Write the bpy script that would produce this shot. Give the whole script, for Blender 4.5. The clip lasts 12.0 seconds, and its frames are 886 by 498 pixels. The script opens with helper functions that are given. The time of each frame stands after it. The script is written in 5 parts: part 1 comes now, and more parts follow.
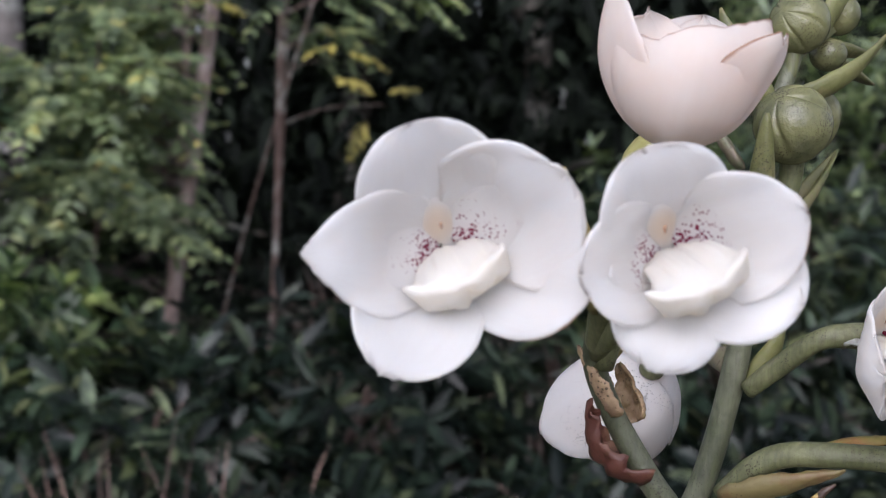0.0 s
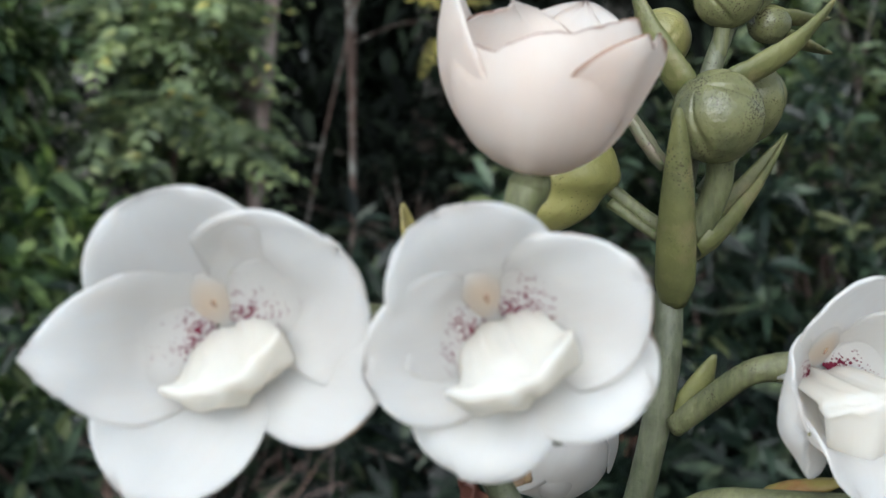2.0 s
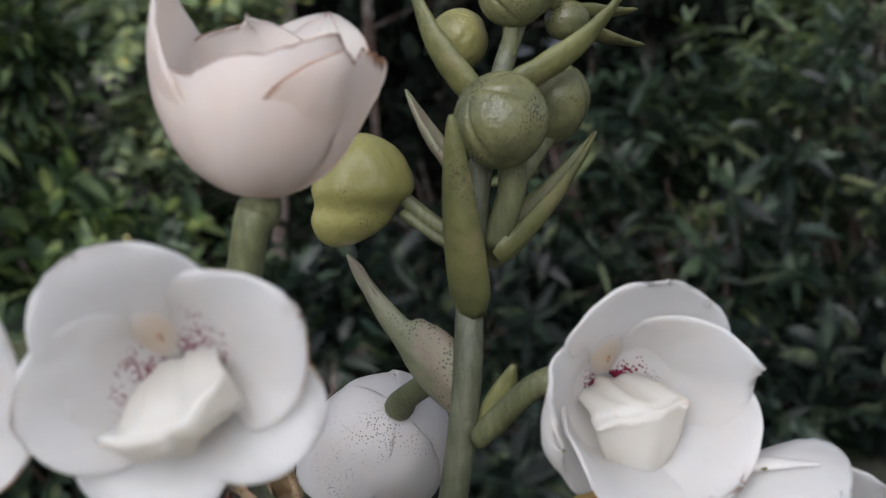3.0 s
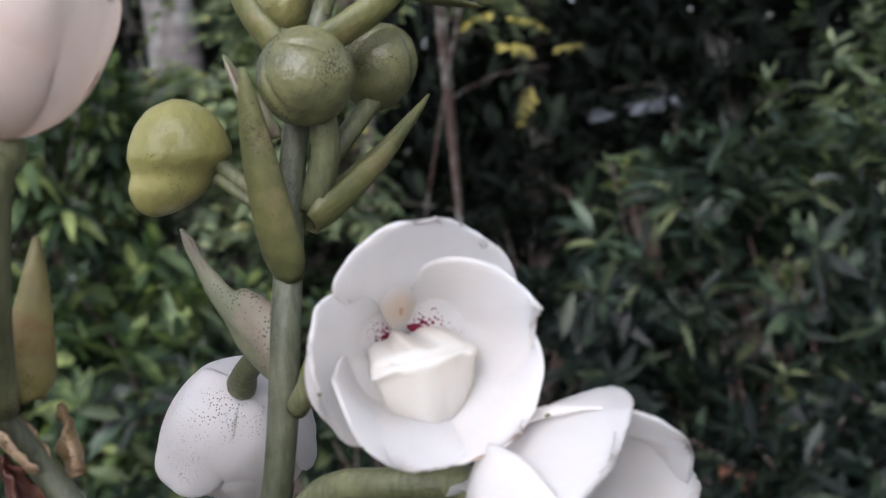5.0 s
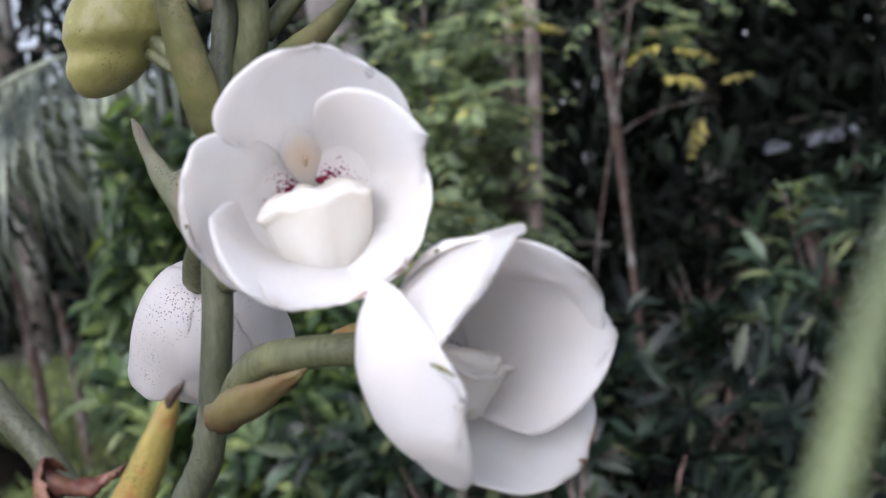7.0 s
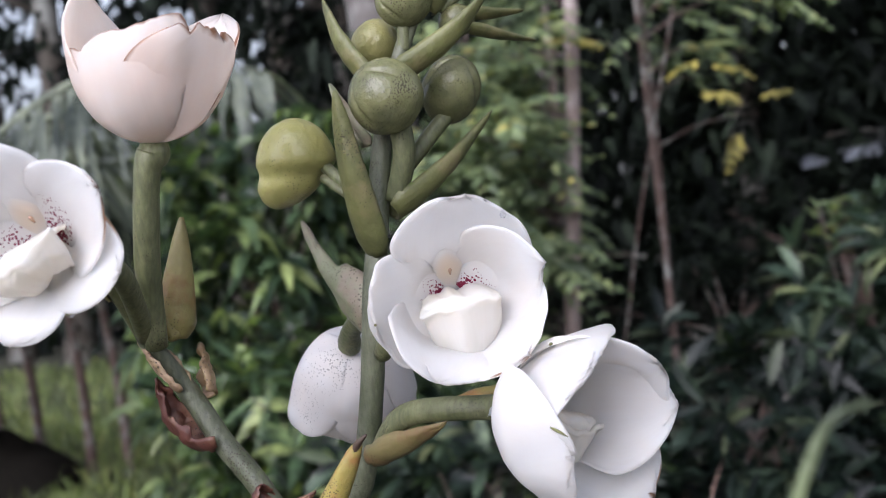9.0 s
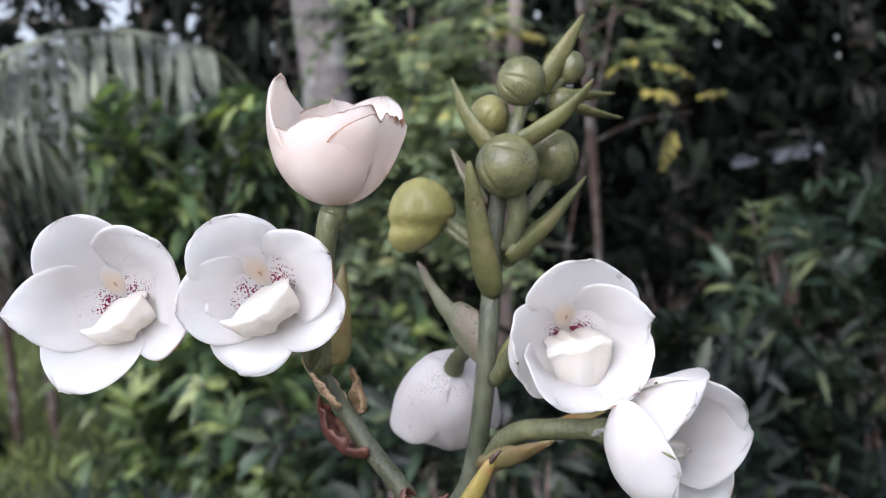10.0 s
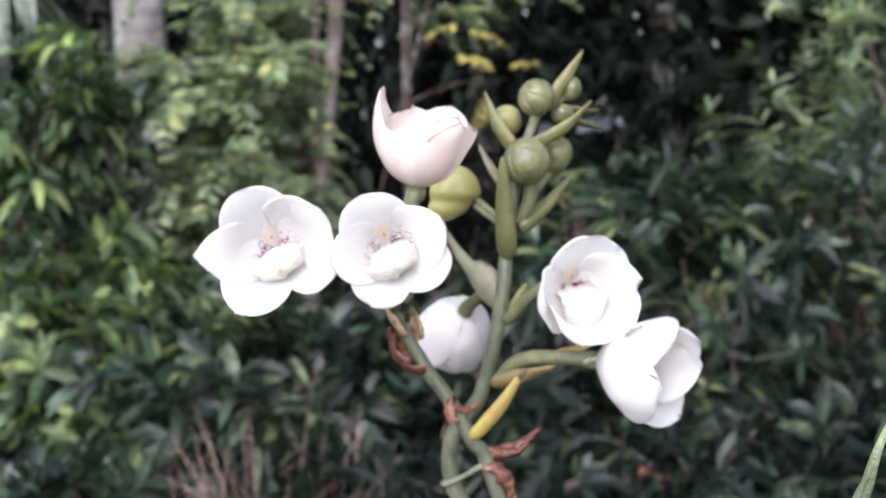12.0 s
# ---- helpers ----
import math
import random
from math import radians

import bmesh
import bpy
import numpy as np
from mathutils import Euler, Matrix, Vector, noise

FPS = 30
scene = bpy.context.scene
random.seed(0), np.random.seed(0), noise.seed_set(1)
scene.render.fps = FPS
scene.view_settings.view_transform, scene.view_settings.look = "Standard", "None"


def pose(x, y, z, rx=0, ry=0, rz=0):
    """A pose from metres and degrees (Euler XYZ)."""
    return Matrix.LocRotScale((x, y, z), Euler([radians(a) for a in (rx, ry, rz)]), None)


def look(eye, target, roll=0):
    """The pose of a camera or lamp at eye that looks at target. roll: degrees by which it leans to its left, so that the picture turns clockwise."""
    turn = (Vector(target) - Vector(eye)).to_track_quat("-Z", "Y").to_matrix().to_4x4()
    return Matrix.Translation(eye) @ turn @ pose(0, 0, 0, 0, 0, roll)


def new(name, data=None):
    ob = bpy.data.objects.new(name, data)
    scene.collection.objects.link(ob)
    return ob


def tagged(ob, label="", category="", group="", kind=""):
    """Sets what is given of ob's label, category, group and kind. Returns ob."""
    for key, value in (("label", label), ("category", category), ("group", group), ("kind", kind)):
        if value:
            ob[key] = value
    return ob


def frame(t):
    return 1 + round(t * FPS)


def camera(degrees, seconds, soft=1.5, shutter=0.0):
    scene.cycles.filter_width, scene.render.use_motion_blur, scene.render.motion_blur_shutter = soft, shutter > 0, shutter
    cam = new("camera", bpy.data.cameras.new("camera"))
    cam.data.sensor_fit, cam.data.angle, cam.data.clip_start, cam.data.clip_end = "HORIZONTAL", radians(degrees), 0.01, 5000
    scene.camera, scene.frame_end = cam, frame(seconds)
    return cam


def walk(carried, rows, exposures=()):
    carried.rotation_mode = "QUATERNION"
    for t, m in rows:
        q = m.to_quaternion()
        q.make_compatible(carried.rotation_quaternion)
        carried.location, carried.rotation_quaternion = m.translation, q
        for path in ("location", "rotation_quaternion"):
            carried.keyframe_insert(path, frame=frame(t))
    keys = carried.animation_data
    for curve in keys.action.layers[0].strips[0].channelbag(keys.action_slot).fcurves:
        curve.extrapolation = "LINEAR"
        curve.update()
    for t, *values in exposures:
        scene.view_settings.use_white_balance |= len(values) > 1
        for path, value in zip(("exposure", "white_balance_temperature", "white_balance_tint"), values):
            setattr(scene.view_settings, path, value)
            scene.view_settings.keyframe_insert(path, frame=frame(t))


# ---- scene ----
cam = camera(36.3, 12.0, soft=1.0)
PATH = [
    (0, (-0.087, -0.336, 1.233), (-0.021, 1.657, 1.08), 1.0),
    (0.5, (-0.084, -0.327, 1.239), (-0.05, 1.666, 1.076), 0.3),
    (1, (-0.072, -0.316, 1.246), (-0.071, 1.673, 1.038), -0.6),
    (1.5, (-0.054, -0.304, 1.249), (-0.074, 1.678, 0.983), -1.6),
    (2, (-0.039, -0.289, 1.254), (-0.105, 1.689, 0.969), -1.7),
    (2.5, (-0.014, -0.284, 1.257), (-0.115, 1.69, 0.951), -3.4),
    (3, (0.013, -0.279, 1.257), (-0.112, 1.693, 0.948), -4.7),
    (3.5, (0.041, -0.276, 1.254), (-0.141, 1.692, 0.944), -5.8),
    (3.7, (0.044, -0.275, 1.251), (-0.142, 1.696, 0.963), -6.1),
    (5.3, (0.074, -0.265, 1.221), (-0.212, 1.706, 1.036), -7.0),
    (5.5, (0.079, -0.263, 1.216), (-0.227, 1.705, 1.034), -7.2),
    (6, (0.092, -0.263, 1.206), (-0.247, 1.702, 1.053), -7.8),
    (6.5, (0.096, -0.259, 1.196), (-0.339, 1.69, 1.077), -8.3),
    (7, (0.107, -0.249, 1.186), (-0.402, 1.683, 1.098), -8.6),
    (7.5, (0.115, -0.258, 1.188), (-0.481, 1.65, 1.133), -8.6),
    (9.3, (0.115, -0.361, 1.222), (-0.424, 1.564, 1.145), -7.4),
    (9.5, (0.107, -0.379, 1.23), (-0.418, 1.549, 1.149), -6.9),
    (10, (0.082, -0.414, 1.239), (-0.37, 1.531, 1.128), -5.5),
    (10.5, (0.046, -0.449, 1.246), (-0.352, 1.506, 1.105), -3.6),
    (11, (0.025, -0.485, 1.251), (-0.28, 1.484, 1.079), -1.7),
    (11.5, (0.02, -0.529, 1.258), (-0.186, 1.452, 1.078), -1.7),
    (12, (0.017, -0.562, 1.26), (-0.136, 1.422, 1.061), -1.8),
]
walk(cam, [(t, look(e, a, r)) for t, e, a, r in PATH], [(0, 0.58, 6000, 19), (1.5, 0.40, 5970, 19), (1.95, 0.60, 5980, 5), (2.45, 0.44, 6060, 7), (3.0, 0.14, 6120, 13), (3.5, 0.16, 6150, 15), (5.5, 0.75, 5970, 17), (6.5, 0.83, 5930, 17), (7.5, 0.78, 5950, 19), (9.5, 0.81, 5930, 18), (11, 0.97, 5950, 17), (12, 1.32, 5980, 17)])

cam.data.dof.use_dof = True
cam.data.dof.focus_distance = 0.33
cam.data.dof.aperture_fstop = 27

# ---- light: an overcast tropical morning ----
SUN_EL, SUN_ROT = 36, 192
world = bpy.data.worlds.new("overcast_sky")
scene.world = world
world.use_nodes = True
wn, wl = world.node_tree.nodes, world.node_tree.links
sky = wn.new("ShaderNodeTexSky")
sky.sky_type, sky.sun_disc = "NISHITA", False
sky.sun_elevation, sky.sun_rotation = radians(SUN_EL), radians(SUN_ROT)
sky.dust_density = 3.0
sky_tone = wn.new("ShaderNodeHueSaturation")
sky_tone.inputs["Saturation"].default_value = 0.38
wl.new(sky.outputs[0], sky_tone.inputs["Color"])
wl.new(sky_tone.outputs[0], wn["Background"].inputs[0])
wn["Background"].inputs[1].default_value = 0.12
sun = new("sun", bpy.data.lights.new("sun", "SUN"))
sun.data.energy, sun.data.angle, sun.data.color = 1.9, radians(70), (1.0, 0.985, 0.97)
sun.matrix_world = pose(0, 0, 8, 90 - SUN_EL, 0, 180 - SUN_ROT)


# ---- materials ----
def shader(name):
    m = bpy.data.materials.new(name)
    m.use_nodes = True
    return m, m.node_tree.nodes, m.node_tree.links, m.node_tree.nodes["Principled BSDF"]


def add(nodes, kind, **values):
    n = nodes.new("ShaderNode" + kind)
    for key, value in values.items():
        n.inputs[key.replace("_", " ")].default_value = value
    return n


def ramp(nodes, links, source, stops):
    r = nodes.new("ShaderNodeValToRGB")
    el = r.color_ramp.elements
    while len(el) < len(stops):
        el.new(0.5)
    for e, (at, c) in zip(el, stops):
        e.position, e.color = at, (*c, 1)
    links.new(source, r.inputs[0])
    return r


def mix(nodes, links, factor, a, b, blend="MIX"):
    n = nodes.new("ShaderNodeMix")
    n.data_type, n.blend_type = "RGBA", blend
    for slot, v in ((0, factor), (6, a), (7, b)):
        if isinstance(v, bpy.types.NodeSocket):
            links.new(v, n.inputs[slot])
        elif slot == 0:
            n.inputs[slot].default_value = v
        else:
            n.inputs[slot].default_value = (*v, 1)
    return n.outputs[2]


def bump(nodes, links, height, bsdf, strength, distance):
    b = add(nodes, "Bump", Strength=strength, Distance=distance)
    links.new(height, b.inputs["Height"])
    links.new(b.outputs[0], bsdf.inputs["Normal"])


def maths(nodes, links, op, a, b=0.0, clamp=False):
    n = nodes.new("ShaderNodeMath")
    n.operation, n.use_clamp = op, clamp
    for i, v in enumerate((a, b)):
        if isinstance(v, bpy.types.NodeSocket):
            links.new(v, n.inputs[i])
        else:
            n.inputs[i].default_value = v
    return n.outputs[0]


def petal_material(name, base, tint, browning, speckle=0.0, dots=0.0, blush=None):
    """Waxy orchid tepal. UV y runs from base to tip, x across. browning: width of the withered rim;
    speckle: black mould dots on the back; dots: crimson spots of the lip's side lobes."""
    m, n, l, b = shader(name)
    tc = n.new("ShaderNodeTexCoord")
    sep = n.new("ShaderNodeSeparateXYZ")
    l.new(tc.outputs["UV"], sep.inputs[0])
    u, v = sep.outputs[0], sep.outputs[1]
    big = add(n, "TexNoise", Scale=90.0, Detail=3.0)
    l.new(tc.outputs["Object"], big.inputs["Vector"])
    col = mix(n, l, ramp(n, l, big.outputs[0], [(0.35, (0, 0, 0)), (0.75, (1, 1, 1))]).outputs[0], base, tint)
    # faint veins that run from the base to the tip
    vec = add(n, "CombineXYZ")
    l.new(maths(n, l, "MULTIPLY", u, 26.0), vec.inputs[0])
    l.new(maths(n, l, "MULTIPLY", v, 3.0), vec.inputs[1])
    veins = add(n, "TexNoise", Scale=1.0, Detail=2.0)
    l.new(vec.outputs[0], veins.inputs["Vector"])
    vein = ramp(n, l, veins.outputs[0], [(0.42, (1, 1, 1)), (0.65, (0.99, 0.986, 0.982))])
    col = mix(n, l, 1.0, col, vein.outputs[0], "MULTIPLY")
    if browning:
        edge_u = maths(n, l, "ABSOLUTE", maths(n, l, "SUBTRACT", u, 0.5))
        edge = maths(n, l, "MAXIMUM", maths(n, l, "MULTIPLY", edge_u, 2.0), v)
        rag = add(n, "TexNoise", Scale=260.0, Detail=4.0)
        l.new(tc.outputs["Object"], rag.inputs["Vector"])
        patch = add(n, "TexNoise", Scale=70.0, Detail=1.0)
        l.new(tc.outputs["Object"], patch.inputs["Vector"])
        e2 = maths(n, l, "ADD", edge, maths(n, l, "MULTIPLY", maths(n, l, "SUBTRACT", rag.outputs[0], 0.5), browning * 2))
        e2 = maths(n, l, "ADD", e2, maths(n, l, "MULTIPLY", maths(n, l, "SUBTRACT", patch.outputs[0], 0.68), browning * 11))
        rim = ramp(n, l, e2, [(1 - browning * 1.4, (0, 0, 0)), (1.0, (1, 1, 1))])
        col = mix(n, l, rim.outputs[0], col, (0.33, 0.19, 0.115))
        if browning > 0.08:
            # a thin dried line all along the rim
            e3 = maths(n, l, "ADD", edge, maths(n, l, "MULTIPLY", maths(n, l, "SUBTRACT", rag.outputs[0], 0.5), 0.06))
            line = ramp(n, l, e3, [(0.93, (0, 0, 0)), (0.985, (0.9, 0.9, 0.9))])
            col = mix(n, l, line.outputs[0], col, (0.30, 0.15, 0.09))
    if speckle:
        vo = add(n, "TexVoronoi", Scale=1500.0, Randomness=1.0)
        l.new(tc.outputs["Object"], vo.inputs["Vector"])
        dens = add(n, "TexNoise", Scale=60.0, Detail=2.0)
        l.new(tc.outputs["Object"], dens.inputs["Vector"])
        size = maths(n, l, "MULTIPLY", maths(n, l, "SUBTRACT", dens.outputs[0], 0.42), speckle)
        spot = maths(n, l, "LESS_THAN", vo.outputs["Distance"], size)
        col = mix(n, l, maths(n, l, "MULTIPLY", spot, 0.8), col, (0.035, 0.025, 0.02))
    if dots:
        vo = add(n, "TexVoronoi", Scale=1450.0, Randomness=1.0)
        l.new(tc.outputs["Object"], vo.inputs["Vector"])
        across = maths(n, l, "MULTIPLY", maths(n, l, "SUBTRACT", u, 0.5), 2.0)
        fall = maths(n, l, "SUBTRACT", 1.0, maths(n, l, "MULTIPLY", across, across))
        along = maths(n, l, "SUBTRACT", 1.5, maths(n, l, "MULTIPLY", maths(n, l, "POWER", v, 0.8), 1.7))
        wob = add(n, "TexNoise", Scale=420.0, Detail=3.0)
        l.new(tc.outputs["Object"], wob.inputs["Vector"])
        size = maths(n, l, "MULTIPLY", maths(n, l, "MULTIPLY", fall, along), dots)
        size = maths(n, l, "ADD", maths(n, l, "SUBTRACT", size, 0.0), maths(n, l, "MULTIPLY", maths(n, l, "SUBTRACT", wob.outputs[0], 0.5), 0.9))
        spot = ramp(n, l, maths(n, l, "SUBTRACT", size, vo.outputs["Distance"]), [(0.0, (0, 0, 0)), (0.09, (1, 1, 1))])
        col = mix(n, l, spot.outputs[0], col, (0.23, 0.012, 0.05))
    if blush:
        across = maths(n, l, "MULTIPLY", maths(n, l, "SUBTRACT", u, 0.5), 2.0)
        along = maths(n, l, "MULTIPLY", maths(n, l, "SUBTRACT", v, 0.5), 2.0)
        far = maths(n, l, "ADD", maths(n, l, "MULTIPLY", across, across), maths(n, l, "MULTIPLY", along, along))
        col = mix(n, l, ramp(n, l, far, [(0.0, (1, 1, 1)), (0.7, (0, 0, 0))]).outputs[0], col, blush)
    l.new(col, b.inputs["Base Color"])
    b.inputs["Roughness"].default_value = 0.34
    b.inputs["Specular IOR Level"].default_value = 0.5
    b.inputs["Subsurface Weight"].default_value = 0.75
    b.inputs["Subsurface Radius"].default_value = (1.0, 0.85, 0.72)
    b.inputs["Subsurface Scale"].default_value = 0.0042
    fine = add(n, "TexNoise", Scale=420.0, Detail=4.0)
    l.new(tc.outputs["Object"], fine.inputs["Vector"])
    h = maths(n, l, "ADD", maths(n, l, "MULTIPLY", veins.outputs[0], 0.8), maths(n, l, "MULTIPLY", fine.outputs[0], 0.5))
    bump(n, l, h, b, 0.045, 0.0004)
    tr = n.new("ShaderNodeBsdfTranslucent")
    l.new(col, tr.inputs[0])
    ms = n.new("ShaderNodeMixShader")
    ms.inputs[0].default_value = 0.54
    l.new(b.outputs[0], ms.inputs[1])
    l.new(tr.outputs[0], ms.inputs[2])
    l.new(ms.outputs[0], n["Material Output"].inputs[0])
    return m


def stalk_material(name, pale, dark, spots=0.35, scale=160.0, wither=None, rough=0.5, grain=0.0):
    """Green stalks, buds and bracts with brown and black specks."""
    m, n, l, b = shader(name)
    tc = n.new("ShaderNodeTexCoord")
    big = add(n, "TexNoise", Scale=scale * 0.4, Detail=4.0, Roughness=0.6)
    l.new(tc.outputs["Object"], big.inputs["Vector"])
    col = mix(n, l, ramp(n, l, big.outputs[0], [(0.35, (0, 0, 0)), (0.68, (1, 1, 1))]).outputs[0], dark, pale)
    if wither:
        patch = add(n, "TexNoise", Scale=scale * 0.55, Detail=5.0, Roughness=0.65)
        l.new(tc.outputs["Object"], patch.inputs["Vector"])
        col = mix(n, l, ramp(n, l, patch.outputs[0], [(0.5, (0, 0, 0)), (0.62, (0.85, 0.85, 0.85))]).outputs[0], col, wither)
    if grain:
        along = n.new("ShaderNodeMapping")
        along.inputs["Scale"].default_value = (1, 1, 0.1)
        l.new(tc.outputs["Object"], along.inputs[0])
        streak = add(n, "TexNoise", Scale=scale * 6, Detail=3.0)
        l.new(along.outputs[0], streak.inputs["Vector"])
        col = mix(n, l, 1.0, col, ramp(n, l, streak.outputs[0], [(0.36, (0.80, 0.80, 0.78)), (0.64, (1.14, 1.13, 1.08))]).outputs[0], "MULTIPLY")
    vo = add(n, "TexVoronoi", Scale=scale * 10, Randomness=1.0)
    l.new(tc.outputs["Object"], vo.inputs["Vector"])
    dens = add(n, "TexNoise", Scale=scale * 0.6, Detail=3.0)
    l.new(tc.outputs["Object"], dens.inputs["Vector"])
    size = maths(n, l, "MULTIPLY", maths(n, l, "SUBTRACT", dens.outputs[0], 0.40), spots * 3.4)
    spot = maths(n, l, "LESS_THAN", vo.outputs["Distance"], size)
    col = mix(n, l, maths(n, l, "MULTIPLY", spot, 0.75), col, (0.03, 0.022, 0.012))
    l.new(col, b.inputs["Base Color"])
    b.inputs["Roughness"].default_value = rough
    b.inputs["Subsurface Weight"].default_value = 0.15
    b.inputs["Subsurface Radius"].default_value = (0.6, 1.0, 0.3)
    b.inputs["Subsurface Scale"].default_value = 0.001
    fine = add(n, "TexNoise", Scale=scale * 5, Detail=4.0)
    l.new(tc.outputs["Object"], fine.inputs["Vector"])
    bump(n, l, maths(n, l, "ADD", fine.outputs[0], maths(n, l, "MULTIPLY", big.outputs[0], 1.5)), b, 0.45, 0.0006)
    return m


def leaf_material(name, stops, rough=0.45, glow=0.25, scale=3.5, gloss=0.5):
    """Foliage: each leaf has a shade of its own, light shines through it."""
    m, n, l, b = shader(name)
    geo = n.new("ShaderNodeNewGeometry")
    tc = n.new("ShaderNodeTexCoord")
    own = n.new("ShaderNodeObjectInfo")
    c = ramp(n, l, maths(n, l, "FRACT", maths(n, l, "ADD", geo.outputs["Random Per Island"], own.outputs["Random"])), stops).outputs[0]
    # noise multiplies dark gaps and lit clusters of foliage into the colour
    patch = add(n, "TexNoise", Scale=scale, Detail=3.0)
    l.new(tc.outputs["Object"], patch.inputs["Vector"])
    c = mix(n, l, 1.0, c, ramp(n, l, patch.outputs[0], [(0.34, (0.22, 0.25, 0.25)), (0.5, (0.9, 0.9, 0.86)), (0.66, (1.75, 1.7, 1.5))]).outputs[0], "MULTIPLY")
    l.new(c, b.inputs["Base Color"])
    b.inputs["Roughness"].default_value = rough
    b.inputs["Specular IOR Level"].default_value = gloss
    veins = add(n, "TexNoise", Scale=scale * 24, Detail=3.0)
    l.new(tc.outputs["Object"], veins.inputs["Vector"])
    bump(n, l, veins.outputs[0], b, 0.4, 0.004)
    tr = n.new("ShaderNodeBsdfTranslucent")
    l.new(mix(n, l, 1.0, c, (1.3, 1.5, 0.6), "MULTIPLY"), tr.inputs[0])
    ms = n.new("ShaderNodeMixShader")
    ms.inputs[0].default_value = glow
    l.new(b.outputs[0], ms.inputs[1])
    l.new(tr.outputs[0], ms.inputs[2])
    l.new(ms.outputs[0], n["Material Output"].inputs[0])
    return m


def bark_material(name, pale, dark, scale, rings=0.0, relief=0.01, lichen_tone=(0.30, 0.31, 0.29)):
    m, n, l, b = shader(name)
    tc = n.new("ShaderNodeTexCoord")
    mp = n.new("ShaderNodeMapping")
    mp.inputs["Scale"].default_value = (1, 1, 0.25)
    l.new(tc.outputs["Object"], mp.inputs[0])
    big = add(n, "TexNoise", Scale=scale, Detail=5.0, Roughness=0.65)
    l.new(mp.outputs[0], big.inputs["Vector"])
    lichen = add(n, "TexNoise", Scale=scale * 0.3, Detail=4.0)
    l.new(tc.outputs["Object"], lichen.inputs["Vector"])
    col = mix(n, l, ramp(n, l, big.outputs[0], [(0.35, (0, 0, 0)), (0.7, (1, 1, 1))]).outputs[0], dark, pale)
    col = mix(n, l, ramp(n, l, lichen.outputs[0], [(0.5, (0, 0, 0)), (0.68, (0.7, 0.7, 0.7))]).outputs[0], col, lichen_tone)
    height = big.outputs[0]
    if rings:
        wave = add(n, "TexWave", Scale=rings, Distortion=1.5, Detail=2.0)
        wave.bands_direction = "Z"
        l.new(tc.outputs["Object"], wave.inputs["Vector"])
        height = maths(n, l, "ADD", height, wave.outputs["Fac"])
        col = mix(n, l, maths(n, l, "MULTIPLY", wave.outputs["Fac"], 0.12), col, dark)
    l.new(col, b.inputs["Base Color"])
    b.inputs["Roughness"].default_value = 0.85
    bump(n, l, height, b, 0.8, relief)
    return m


WHITE, IVORY = (0.915, 0.902, 0.886), (0.90, 0.876, 0.852)
petal_white = petal_material("white_petal", WHITE, IVORY, 0)
petal_worn = petal_material("worn_white_petal", WHITE, IVORY, 0.026)
petal_pink = petal_material("pinkish_petal", (0.91, 0.82, 0.755), (0.91, 0.86, 0.81), 0.085)
petal_blush = petal_material("blush_petal", (0.91, 0.82, 0.755), (0.91, 0.86, 0.81), 0.02)
petal_back = petal_material("speckled_petal", (0.89, 0.865, 0.845), (0.875, 0.84, 0.815), 0.015, speckle=0.85)
lip_cream = petal_material("cream_lip", (0.89, 0.875, 0.83), (0.87, 0.84, 0.78), 0)
wing_spotted = petal_material("spotted_lobe", (0.895, 0.88, 0.86), (0.88, 0.855, 0.83), 0, dots=0.58)
wing_faint = petal_material("faintly_spotted_lobe", (0.895, 0.88, 0.86), (0.88, 0.855, 0.83), 0, dots=0.62)
column_beige = petal_material("beige_column", (0.90, 0.88, 0.855), (0.89, 0.87, 0.84), 0, blush=(0.86, 0.74, 0.60))
beak_ochre = stalk_material("ochre_beak", (0.40, 0.26, 0.17), (0.48, 0.34, 0.23), 0.03)
stem_green = stalk_material("stem_green", (0.135, 0.145, 0.098), (0.066, 0.076, 0.044), 0.42, grain=1.0)
pedicel_green = stalk_material("pedicel_green", (0.17, 0.178, 0.092), (0.088, 0.098, 0.046), 0.42, grain=0.6)
bud_yellow = stalk_material("bud_yellow_green", (0.37, 0.345, 0.125), (0.26, 0.25, 0.085), 0.2, 120.0, rough=0.30)
bud_green = stalk_material("bud_olive_green", (0.190, 0.190, 0.088), (0.088, 0.094, 0.045), 0.44, 190.0, rough=0.27)
bud_olive = stalk_material("bud_olive_yellow", (0.25, 0.235, 0.09), (0.15, 0.145, 0.055), 0.34, 190.0, rough=0.36)
bract_green = stalk_material("bract_green", (0.165, 0.168, 0.06), (0.085, 0.092, 0.034), 0.32, 150.0, wither=(0.19, 0.165, 0.075))
bract_grey = stalk_material("bract_greyish", (0.20, 0.21, 0.13), (0.13, 0.14, 0.08), 0.4, 110.0, wither=(0.2, 0.16, 0.12))
bract_yellow = stalk_material("bract_yellow", (0.36, 0.30, 0.07), (0.25, 0.20, 0.06), 0.3, 180.0, wither=(0.30, 0.15, 0.05))
bract_tan = stalk_material("bract_dry_tan", (0.24, 0.155, 0.07), (0.13, 0.08, 0.04), 0.45, 100.0, wither=(0.52, 0.37, 0.24))
bract_ochre = stalk_material("bract_ochre", (0.235, 0.19, 0.075), (0.145, 0.12, 0.05), 0.35, 100.0, wither=(0.16, 0.10, 0.045))
bract_olive = stalk_material("bract_olive", (0.26, 0.22, 0.075), (0.15, 0.13, 0.05), 0.36, 120.0, wither=(0.22, 0.13, 0.05))
